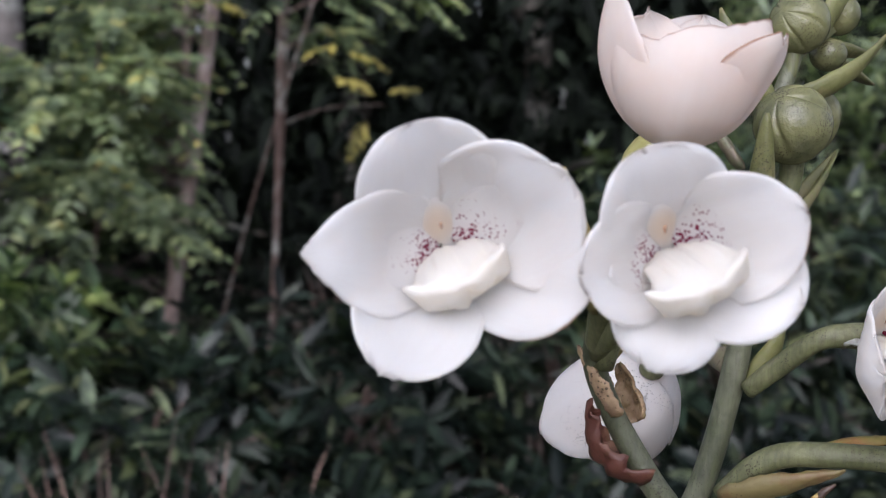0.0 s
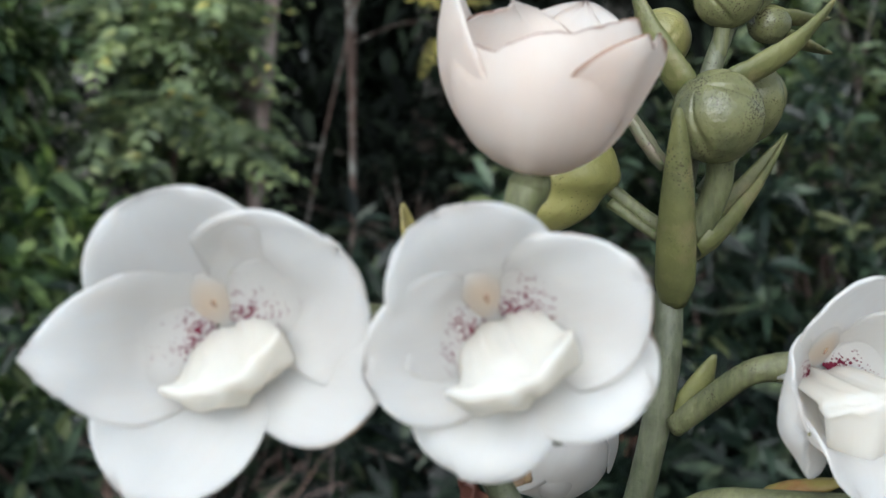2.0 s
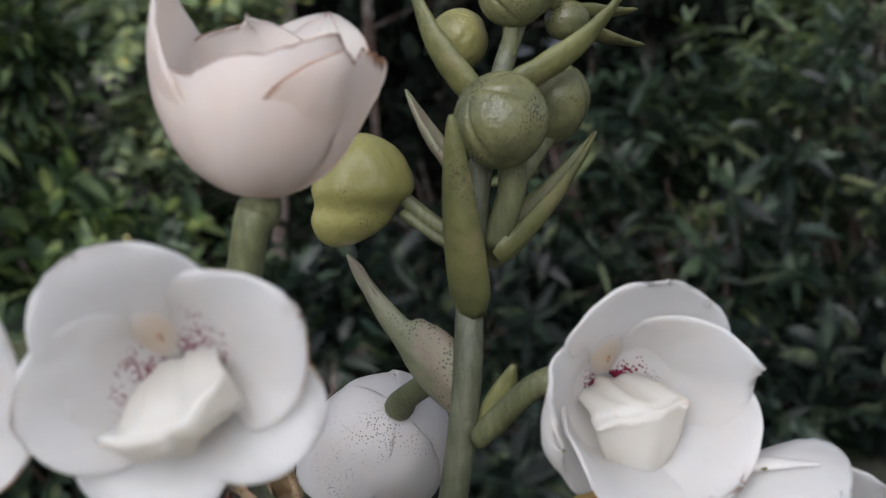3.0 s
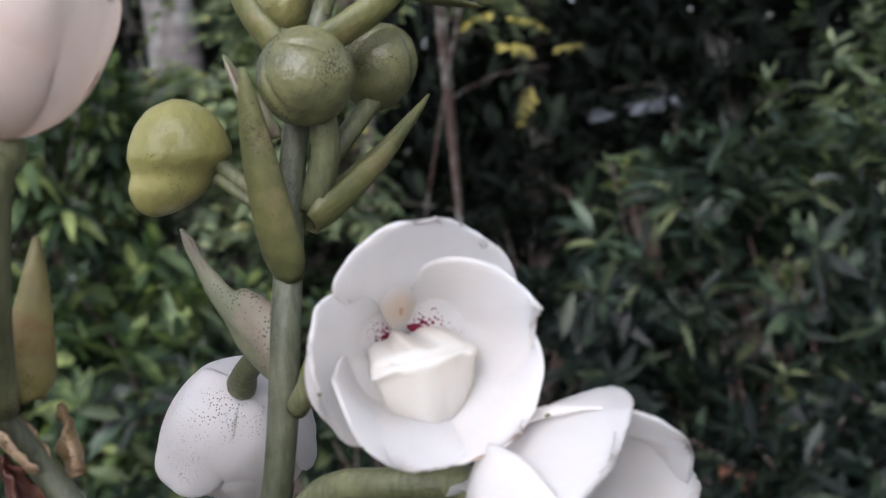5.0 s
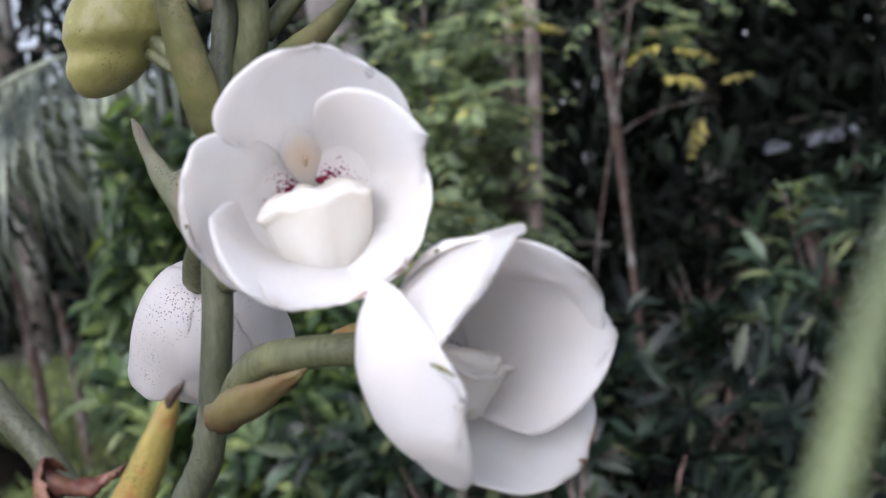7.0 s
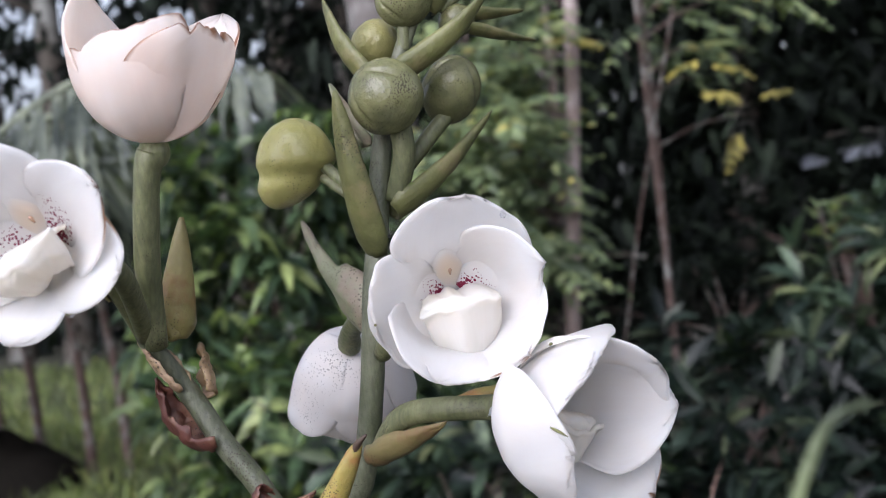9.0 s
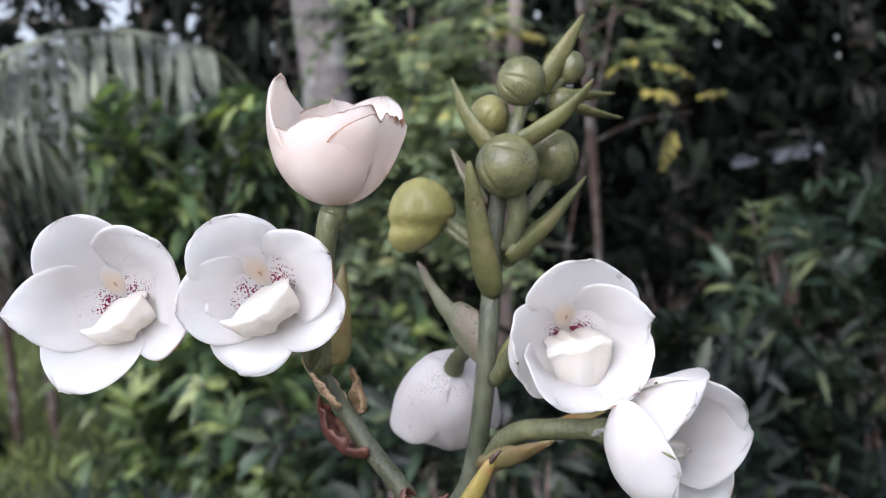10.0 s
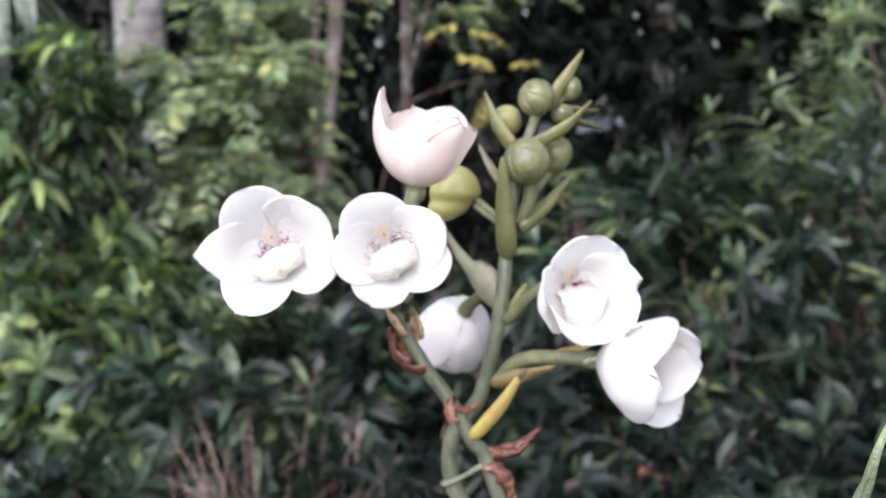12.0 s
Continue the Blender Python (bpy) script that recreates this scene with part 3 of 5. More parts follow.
def bud(plant, centre, size, axis, material, crease=0.10, lobes=3, stalk=(), stalk_r=0.0019, label="", waist=0.0, shift=0.0, turn=0.0):
    """A closed bud: a grooved ball, with its stalk as the part that carries it."""
    m = frame_of(centre, axis, turn)
    ns, nu = 44, 110
    verts, faces = [], []
    for i in range(ns + 1):
        la = math.pi * i / ns
        for k in range(nu):
            lo = 2 * math.pi * k / nu
            wig = lo + 0.22 * math.sin(lo * 2 + centre[0] * 700) + 0.12 * math.sin(la * 2.2 + centre[2] * 300)
            g = 1 - crease * math.exp(-(math.sin(wig * lobes / 2) / 0.26) ** 2) * max(0.0, math.cos(la * 0.85)) - 0.6 * crease * math.exp(-(la / 0.35) ** 2)
            z = math.cos(la)
            ww = 1 - waist * math.exp(-((z + 0.25) / 0.22) ** 2) - 0.18 * (waist > 0) * max(0, -z)
            p = Vector((size[0] * math.sin(la) * math.cos(lo) * g * ww - shift * max(0.0, -z + 0.1) ** 1.2, size[1] * math.sin(la) * math.sin(lo) * g * ww, size[2] * z))
            p *= 1 + 0.028 * noise.noise(p * 130 + Vector(centre) * 400) + 0.012 * noise.noise(p * 420)
            verts.append(m @ p)
    for i in range(ns):
        for k in range(nu):
            k2 = (k + 1) % nu
            faces.append((i * nu + k, (i + 1) * nu + k, (i + 1) * nu + k2, i * nu + k2))
    ob = part("bud", mesh_from("bud", verts, faces), material, plant, label)
    if stalk:
        part("stalk", mesh_from("stalk", *tube(stalk, [stalk_r] * len(stalk), 16, 10, 0.06, 5)), pedicel_green, ob)
    return ob


def thing(name, label, category, at=(0, 0, 0), group="", kind=""):
    e = new(name)
    e.empty_display_size = 0.05
    e.location = at
    return tagged(e, label, category, group, kind)


# ---- setting ----
def ground_sheet():
    n = 70
    q = np.sign(np.linspace(-1, 1, n)) * np.abs(np.linspace(-1, 1, n)) ** 3 * 300
    verts, faces = [], []
    for y in q:
        for x in q:
            far = min(1.0, math.hypot(x, y) / 3)
            verts.append((x, y + 4, 0.05 * far * noise.noise(Vector((x * 0.7, y * 0.7, 0))) - 0.02))
    for i in range(n - 1):
        for k in range(n - 1):
            faces.append((i * n + k, i * n + k + 1, (i + 1) * n + k + 1, (i + 1) * n + k))
    ob = part("ground", mesh_from("ground", verts, faces), ground_mat)
    tagged(ob, "grassy soil between the shrubs", "ground", kind="structure")


ground_sheet()


def leaves(places, ways, ups, lengths, widths, sag=0.25, seed=0):
    """Many leaves in one mesh: each a folded, drooping lance of ten points."""
    rng = np.random.default_rng(seed)
    P, D, U = np.asarray(places, float), np.asarray(ways, float), np.asarray(ups, float)
    D = D / np.linalg.norm(D, axis=1)[:, None]
    S = np.cross(D, U)
    S /= np.maximum(np.linalg.norm(S, axis=1), 1e-6)[:, None]
    U = np.cross(S, D)
    L, W = np.asarray(lengths, float)[:, None], np.asarray(widths, float)[:, None]
    spec = [(0, 0, 0), (0.3, -0.42, 0.10), (0.3, 0, 0), (0.3, 0.42, 0.10), (0.65, -0.36, 0.08), (0.65, 0, 0), (0.65, 0.36, 0.08), (1, 0, 0)]
    sagv = (sag * rng.uniform(0.4, 1.6, len(P)))[:, None]
    V = np.empty((len(P), len(spec), 3))
    for j, (a, s, up) in enumerate(spec):
        V[:, j] = P + D * L * a + S * W * s + U * W * up
        V[:, j, 2] -= (sagv * L * a * a)[:, 0]
    base = (np.arange(len(P)) * len(spec))[:, None]
    tri = np.array([(0, 2, 1), (0, 3, 2), (4, 5, 7), (5, 6, 7)])
    quad = np.array([(1, 2, 5, 4), (2, 3, 6, 5)])
    faces = np.vstack([(base + tri.reshape(1, -1)).reshape(-1, 3)]).tolist() + (base + quad.reshape(1, -1)).reshape(-1, 4).tolist()
    return V.reshape(-1, 3), faces


def fast_mesh(name, verts, faces, smooth=True):
    me = bpy.data.meshes.new(name)
    me.from_pydata(np.asarray(verts).tolist(), [], faces)
    me.polygons.foreach_set("use_smooth", np.full(len(me.polygons), smooth))
    me.update()
    return me


def leaf_blade():
    """One leaf of length 1 and width 1 along x, folded at its midrib and drooping."""
    verts, faces = [], []
    rows = [(0.0, 0.03), (0.1, 0.20), (0.25, 0.38), (0.45, 0.46), (0.65, 0.38), (0.85, 0.18), (1.0, 0.01)]
    for a, w in rows:
        for u in (-1, -0.5, 0, 0.5, 1):
            verts.append((a, w * u, 0.16 * w * u * u * 2 + 0.02 * math.sin(a * 14) * abs(u) - 0.0))
    for i in range(len(rows) - 1):
        for k in range(4):
            faces.append((i * 5 + k, i * 5 + k + 1, (i + 1) * 5 + k + 1, (i + 1) * 5 + k))
    return verts, faces


LEAF_SHAPES = {}


def single_leaf(parent, place, way, up, length, width, material):
    """A leaf that can be told apart is an object of its own on a shared mesh."""
    if material.name not in LEAF_SHAPES:
        LEAF_SHAPES[material.name] = fast_mesh("leaf", *leaf_blade())
        LEAF_SHAPES[material.name].materials.append(material)
    ob = new("leaf", LEAF_SHAPES[material.name])
    ob.parent = parent
    d = Vector(way).normalized()
    d = (d + Vector((0, 0, -0.22))).normalized()
    sd = Vector(up).cross(d).normalized()
    u = d.cross(sd)
    m = Matrix((d * length, sd * width * 1.05, u * width)).transposed().to_4x4()
    m.translation = Vector(place)
    ob.matrix_basis = m


def shrub(name, at, size, clumps, per, leaf, material, label, group="", seed=0, sag=0.3, spread=0.12, low=0.1, category="shrub", singles=60):
    """A bush: stems from the ground, and leaves in rosettes at the twigs' ends all through an uneven crown."""
    rng = np.random.default_rng(seed)
    th = thing(name, label, category, at, group)
    d = rng.normal(size=(clumps, 3))
    d /= np.linalg.norm(d, axis=1)[:, None]
    rad = rng.uniform(0.45, 1.0, clumps) ** 0.6
    wob = np.array([1 + 0.3 * noise.noise(Vector(v) * 2.1 + Vector((seed, 0, 0))) for v in d])
    c = d * (rad * wob)[:, None] * np.array(size)
    c[:, 2] = np.abs(c[:, 2] + size[2] * 0.75) + low
    idx = np.repeat(np.arange(clumps), per)
    n = len(idx)
    out = c - np.array([0, 0, size[2] * 0.3])
    out /= np.linalg.norm(out, axis=1)[:, None]
    lead = out * 0.7 + rng.normal(size=(clumps, 3)) * 0.35 + np.array([0, 0, 0.35])
    lead /= np.linalg.norm(lead, axis=1)[:, None]
    spin = rng.normal(size=(n, 3))
    ax = lead[idx]
    spin -= ax * (spin * ax).sum(1)[:, None]
    spin /= np.linalg.norm(spin, axis=1)[:, None]
    along = rng.uniform(0, 1, n)
    ways = spin + ax * (0.15 + 0.9 * along)[:, None]
    places = c[idx] + ax * ((along - 1) * spread)[:, None]
    ups = ax + rng.normal(size=(n, 3)) * 0.2
    ln = leaf[0] * rng.uniform(0.55, 1.15, n)
    solo = np.argsort(places[:, 1] - 0.25 * places[:, 2])[:singles]
    for k in solo:
        single_leaf(th, places[k], ways[k], ups[k], ln[k], ln[k] * leaf[1], material)
    rest = np.setdiff1d(np.arange(n), solo)
    v, f = leaves(places[rest], ways[rest], ups[rest], ln[rest], ln[rest] * leaf[1], sag, seed)
    tagged(part("leaves", fast_mesh("leaves", v, f), material, th), kind="stuff")
    for k in range(0, clumps, max(1, clumps // 16)):
        tip = c[k]
        root = np.array([rng.normal() * 0.08, rng.normal() * 0.08, -0.03])
        mid = (root + tip) / 2 + np.array([0, 0, 0.1 * size[2]]) - 0.2 * np.array([tip[0], tip[1], 0])
        tv, tf, _ = tube([root, mid, tip], [0.012, 0.008, 0.003], 8, 6)
        part("stem", mesh_from("stem", tv, tf), twig_brown, th)
    return th


def pinnate(sprays, seed, leaflet=0.075, pairs=8, length=0.38):
    """Feathery compound leaves: sprays = rows of place and way of each midrib."""
    rng = np.random.default_rng(seed)
    P, D, U, L = [], [], [], []
    for p, w in sprays:
        w = w / np.linalg.norm(w)
        side = np.cross(w, [0, 0, 1.0])
        side /= max(1e-6, np.linalg.norm(side))
        ln = length * rng.uniform(0.7, 1.2)
        for j in range(pairs):
            a = (j + 1) / pairs
            q = p + w * ln * a + np.array([0, 0, -0.28 * ln * a * a])
            for sgn in (-1, 1):
                P.append(q)
                D.append(side * sgn + w * 0.55 + rng.normal(size=3) * 0.15 - np.array([0, 0, 0.25]))
                U.append([rng.normal() * 0.3, -0.75 + rng.normal() * 0.3, 0.75])
                L.append(leaflet * (0.55 + 0.6 * math.sin(math.pi * min(1, a * 0.9 + 0.1))))
    L = np.array(L)
    return leaves(P, D, U, L, L * 0.46, 0.15, seed)


def sapling(at, top, radius, bend, label, sprays, seed, bark=bark_sapling, low=0.9, reach=0.55, high=3.2, yellow=0.0, mat=None, arc=(0, 360)):
    rng = np.random.default_rng(seed)
    th = thing("sapling", label, "tree", at, "saplings behind the orchid")
    base, tp = np.array([0, 0, -0.05]), np.array(top, float) - np.array(at)
    pts = [base + (tp - base) * a + np.array([bend * math.sin(a * 9 + seed), bend * math.cos(a * 7 + seed), 0]) for a in np.linspace(0, 1, 7)]
    part("trunk", mesh_from("trunk", *tube(pts, [radius * q for q in (1.15, 1.0, 0.95, 0.9, 0.85, 0.75, 0.6)], 40, 12, 0, 5, 0.12)), bark, th)
    if sprays:
        rows = []
        for k in range(max(3, sprays // 9)):
            z = rng.uniform(low, high)
            a = radians(rng.uniform(*arc))
            start = base + (tp - base) * (z / tp[2])
            end = start + np.array([math.cos(a), math.sin(a), 0.25]) * reach * rng.uniform(0.5, 1.2)
            tv, tf, _ = tube([start, (start + end) / 2 + np.array([0, 0, 0.06]), end], [0.007, 0.005, 0.002], 7, 6)
            part("branch", mesh_from("branch", tv, tf), twig_brown, th)
            for j in range(9):
                f = rng.uniform(0.25, 1.0)
                rows.append((start * (1 - f) + end * f + np.array([0, 0, 0.04]), np.array([math.cos(a + rng.normal() * 0.9), math.sin(a + rng.normal() * 0.9), rng.normal() * 0.3])))
        cut = int(len(rows) * yellow)
        v, f = pinnate(rows[cut:], seed)
        part("leaves", fast_mesh("leaves", v, f), mat or leaf_light, th)
        if cut:
            v, f = pinnate(rows[:cut], seed + 1)
            part("leaves", fast_mesh("leaves", v, f), leaf_yellow, th, "yellowed leaves")
    return th


def frond(parent, start, way, length, droop, seed, leaflet=0.55):
    """A palm frond: an arching midrib with hanging leaflets."""
    rng = np.random.default_rng(seed)
    start, way = np.array(start, float), np.array(way, float)
    way /= np.linalg.norm(way)
    pts = [start + way * length * a + np.array([0, 0, -droop * a * a]) for a in np.linspace(0, 1, 6)]
    rib = part("midrib", mesh_from("midrib", *tube(pts, [0.03, 0.024, 0.018, 0.013, 0.008, 0.004], 24, 8)), frond_green, parent)
    c = spline(pts, 70)
    t = np.gradient(c, axis=0)
    P, D, U, L = [], [], [], []
    for i in range(4, 70):
        side = np.cross(t[i], [0, 0, 1.0])
        side /= np.linalg.norm(side)
        for sgn in (-1, 1):
            P.append(c[i])
            D.append(side * sgn * 0.8 + t[i] / np.linalg.norm(t[i]) * 0.55 + np.array([0, 0, -0.35]) + rng.normal(size=3) * 0.12)
            U.append([0, 0, 1.0])
            L.append(leaflet * (0.45 + 0.7 * math.sin(math.pi * (i / 70) ** 0.8)))
    L = np.array(L)
    v, f = leaves(P, D, U, L, rng.uniform(0.022, 0.045, len(L)), 0.75, seed)
    tagged(part("foliage", fast_mesh("foliage", v, f), frond_green, rib), kind="stuff")


def coconut_palm(at, top, radius, fronds, label, seed):
    rng = np.random.default_rng(seed)
    th = thing("coconut_palm", label, "palm tree", at)
    tp = np.array(top, float) - np.array(at)
    pts = [np.array([0, 0, -0.1]), tp * 0.25 + np.array([0.05, 0, 0]), tp * 0.6, tp]
    part("trunk", mesh_from("trunk", *tube(pts, [radius * 1.3, radius, radius * 0.95, radius * 0.85], 90, 20, 0, 5, 0.05)), bark_palm, th)
    for k in range(fronds):
        a = 2 * math.pi * k / fronds + rng.uniform(-0.2, 0.2)
        frond(th, tp, (math.cos(a), math.sin(a), rng.uniform(0.1, 0.9)), rng.uniform(2.6, 3.4), rng.uniform(0.9, 1.9), seed * 31 + k, 0.7)
    return th


def forest_tree(at, height, radius, crown, n, seed, label="tall dark forest tree with a dense crown", lean=0.0, low=1.2, leaf=0.2):
    """A far tree: trunk, limbs, and many leaf clumps with gaps between them."""
    rng = np.random.default_rng(seed)
    th = thing("forest_tree", label, "tree", at, "forest behind the garden")
    top = np.array([lean, 0, height])
    part("trunk", mesh_from("trunk", *tube([(0, 0, -0.1), top * 0.3 + np.array([0.06, 0, 0]), top * 0.7, top], [radius * 1.2, radius, radius * 0.8, radius * 0.4], 30, 12, 0, 5, 0.1)), bark_dark, th)
    k = n // 14
    c = np.stack([rng.normal(0, crown * 0.5, k), rng.normal(0, crown * 0.4, k), rng.uniform(low, height * 1.02, k)], 1)
    c[:, 0] += lean * c[:, 2] / height
    idx = np.repeat(np.arange(k), 14)
    m = len(idx)
    places = c[idx] + rng.normal(size=(m, 3)) * 0.22
    ways = rng.normal(size=(m, 3)) + np.array([0, -0.2, -0.3])
    ups = np.tile([0.0, 0, 1], (m, 1)) + rng.normal(size=(m, 3)) * 0.4
    ln = leaf * rng.uniform(0.6, 1.2, m)
    v, f = leaves(places, ways, ups, ln, ln * 0.4, 0.3, seed)
    part("crown", fast_mesh("crown", v, f), leaf_far_shaded, th)
    for j in range(0, k, max(1, k // 10)):
        s = top * (c[j, 2] / height * 0.85)
        tv, tf, _ = tube([s, (s + c[j]) / 2 + np.array([0, 0, 0.1]), c[j]], [radius * 0.35, radius * 0.22, 0.01], 7, 6)
        part("limb", mesh_from("limb", tv, tf), bark_dark, th)
    return th


# ---- the garden behind the orchid ----
def far_woods():
    """The wood's depth: countless big leaves, thinner towards the sky."""
    rng = np.random.default_rng(4)
    n = 26000
    x, z = rng.uniform(-26, 16, n), rng.uniform(-0.1, 1.0, n) ** 1.0 * 9.0
    keep = (x > -6.5) | (z < 1.6 + 0.5 * rng.uniform(-1, 1, n)) | (rng.uniform(size=n) < 0.22)
    x, z, n = x[keep], z[keep], int(keep.sum())
    P = np.stack([x, 16 + rng.normal(0, 0.8, n) + 0.004 * x * x, z], 1)
    D = rng.normal(size=(n, 3)) + np.array([0, -0.3, -0.4])
    U = np.tile([0.0, -0.5, 1], (n, 1)) + rng.normal(size=(n, 3)) * 0.5
    L = rng.uniform(0.35, 0.75, n)
    v, f = leaves(P, D, U, L, L * 0.5, 0.3, 4)
    tagged(part("far_woods", fast_mesh("far_woods", v, f), leaf_far_shaded), "dark dense wood behind the garden", "woods", kind="stuff")


far_woods()
coconut_palm((-2.55, 8.1, 0), (-2.9, 8.3, 8.0), 0.165, 9, "tall grey ringed coconut palm behind the shrubs", 3)
young = thing("young_palm", "low palm with long drooping grey-green fronds", "palm tree", (-4.2, 5.45, 0))
part("trunk", mesh_from("trunk", *tube([(0, 0, -0.1), (0.05, 0, 0.7), (0, 0, 1.5)], [0.16, 0.13, 0.09], 20, 14, 0, 5, 0.1)), bark_dark, young)
for k, (w, ln, dr) in enumerate([((0.85, -0.1, 0.75), 2.7, 1.35), ((0.9, 0.35, 0.35), 2.4, 0.9), ((-0.6, -0.5, 0.8), 2.5, 1.4), ((0.35, -0.7, 0.9), 2.2, 1.2), ((-0.4, 0.8, 0.9), 2.5, 1.5), ((0.6, 0.7, 0.95), 2.6, 1.6)]):
    frond(young, (0, 0, 1.45), w, ln, dr, 50 + k)

sapling((-1.20, 6.0, 0), (-0.60, 6.0, 5.0), 0.036, 0.012, "slim pinkish-brown sapling with feathery light-green leaves", 270, 11, yellow=0.02, low=0.9, reach=0.55, high=2.2, arc=(135, 225))
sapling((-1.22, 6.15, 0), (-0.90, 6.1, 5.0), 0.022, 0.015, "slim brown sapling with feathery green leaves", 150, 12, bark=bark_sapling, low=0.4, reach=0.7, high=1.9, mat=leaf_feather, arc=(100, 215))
brown = sapling((-0.72, 6.2, 0), (-0.55, 6.2, 5.0), 0.012, 0.012, "slim brown sapling with some yellow leaves", 45, 13, bark=twig_brown, low=1.3, reach=0.5, high=2.2, arc=(-20, 70))
sapling((-0.68, 6.25, 0), (-0.62, 6.25, 5.0), 0.009, 0.016, "thin brown sapling twined with its neighbour", 0, 17, bark=twig_brown)
sapling((-1.06, 6.25, 0), (-0.25, 6.2, 2.9), 0.006, 0.01, "thin slanting bare brown sapling", 0, 14, bark=twig_brown)
sapling((-1.5, 5.7, 0), (-1.35, 5.6, 2.0), 0.010, 0.02, "thin sapling with feathery light-green leaves", 190, 16, bark=twig_brown, low=0.8, reach=0.38, high=1.9, arc=(180, 400))
rows = []
yrng = np.random.default_rng(8)
for c, n in (((-0.16, -0.05, 1.42), 2), ((-0.40, -0.2, 1.62), 3), ((-0.90, -0.3, 1.86), 2)):
    c = np.array(c) - np.array([-0.72, 0, 0])
    part("branch", mesh_from("branch", *tube([(0.02, 0, c[2] - 0.12), c * [0.5, 0.5, 1] - [0, 0, 0.02], c], [0.003, 0.0025, 0.0015], 8, 6)), twig_brown, brown)
    for k in range(n):
        rows.append((c + yrng.normal(size=3) * 0.05, np.array([yrng.normal(), -0.4, yrng.normal() * 0.3])))
v, f = pinnate(rows, 8, length=0.19, pairs=5)
part("leaves", fast_mesh("leaves", v, f), leaf_yellow, brown, "yellowed feathery leaves")

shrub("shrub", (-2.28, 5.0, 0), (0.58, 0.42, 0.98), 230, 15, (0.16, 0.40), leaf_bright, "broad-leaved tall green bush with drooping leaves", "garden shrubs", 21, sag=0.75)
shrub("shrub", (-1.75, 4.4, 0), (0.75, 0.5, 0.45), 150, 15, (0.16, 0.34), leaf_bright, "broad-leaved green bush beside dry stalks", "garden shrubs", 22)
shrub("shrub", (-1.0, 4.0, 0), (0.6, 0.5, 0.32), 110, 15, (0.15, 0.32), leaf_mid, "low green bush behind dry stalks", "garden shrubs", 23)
shrub("shrub", (-0.25, 4.3, 0), (0.7, 0.5, 0.36), 130, 15, (0.17, 0.25), leaf_shaded, "low dark bush with drooping narrow leaves", "garden shrubs", 24)
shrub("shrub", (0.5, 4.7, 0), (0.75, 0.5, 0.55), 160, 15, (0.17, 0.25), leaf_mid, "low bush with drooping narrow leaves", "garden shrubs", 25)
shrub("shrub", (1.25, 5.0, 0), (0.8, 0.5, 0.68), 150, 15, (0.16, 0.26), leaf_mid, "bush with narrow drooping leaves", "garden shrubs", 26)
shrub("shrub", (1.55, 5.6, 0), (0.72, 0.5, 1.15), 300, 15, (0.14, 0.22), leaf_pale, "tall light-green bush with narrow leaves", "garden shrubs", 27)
shrub("shrub", (-1.9, 6.8, 0), (0.8, 0.5, 0.7), 150, 15, (0.12, 0.36), leaf_far_shaded, "leafy dark bush under the saplings", "garden shrubs", 29)
shrub("shrub", (-0.5, 7.2, 0), (1.0, 0.4, 0.4), 110, 15, (0.13, 0.34), leaf_far_shaded, "dark leafy bush under the trees", "garden shrubs", 30)
shrub("shrub", (0.7, 7.2, 0), (0.9, 0.5, 0.5), 110, 15, (0.13, 0.34), leaf_far_shaded, "dark leafy bush under the trees", "garden shrubs", 31)

for k, (x, y, w, h, m) in enumerate([(-2.1, 3.5, 0.45, 0.17, leaf_mid), (-1.4, 3.3, 0.45, 0.15, leaf_mid), (-0.75, 3.4, 0.42, 0.14, leaf_shaded), (-0.15, 3.3, 0.45, 0.15, leaf_shaded),
                                     (0.45, 3.5, 0.45, 0.16, leaf_shaded), (1.0, 3.7, 0.5, 0.2, leaf_shaded), (1.6, 4.1, 0.5, 0.22, leaf_shaded)]):
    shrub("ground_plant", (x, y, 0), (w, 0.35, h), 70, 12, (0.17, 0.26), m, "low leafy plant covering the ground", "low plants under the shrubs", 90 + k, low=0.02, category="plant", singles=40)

for k, (x, y, h, r, cr, n, lean) in enumerate([(-7.5, 12, 7, 0.14, 2.2, 1500, 0.3), (-5.2, 11, 6, 0.1, 1.8, 1300, 0.2), (-3.6, 10.5, 6.5, 0.12, 1.9, 3600, -0.2), (-1.9, 9.6, 6, 0.09, 1.7, 3800, 0.2),
                                             (-0.5, 9.8, 6.5, 0.11, 1.7, 4200, 0.1), (0.9, 9.4, 6, 0.1, 1.7, 4200, -0.2), (2.2, 8.8, 6, 0.11, 1.7, 4000, 0.2), (3.6, 9.5, 6.5, 0.12, 1.9, 3800, 0.1),
                                             (-9.5, 14, 8, 0.15, 2.6, 1200, 0), (-6.0, 14.5, 8, 0.15, 2.6, 1500, 0.3), (-3.0, 14, 8.5, 0.15, 2.6, 3600, 0), (0, 13.5, 8.5, 0.15, 2.6, 4000, 0.2), (3.0, 13, 8, 0.15, 2.6, 4000, 0), (5.8, 11.5, 8, 0.15, 2.6, 3400, 0)]):
    forest_tree((x, y, 0), h, r, cr, n, 60 + k, lean=lean, low=0.2 if k % 2 else 0.6, leaf=0.24)


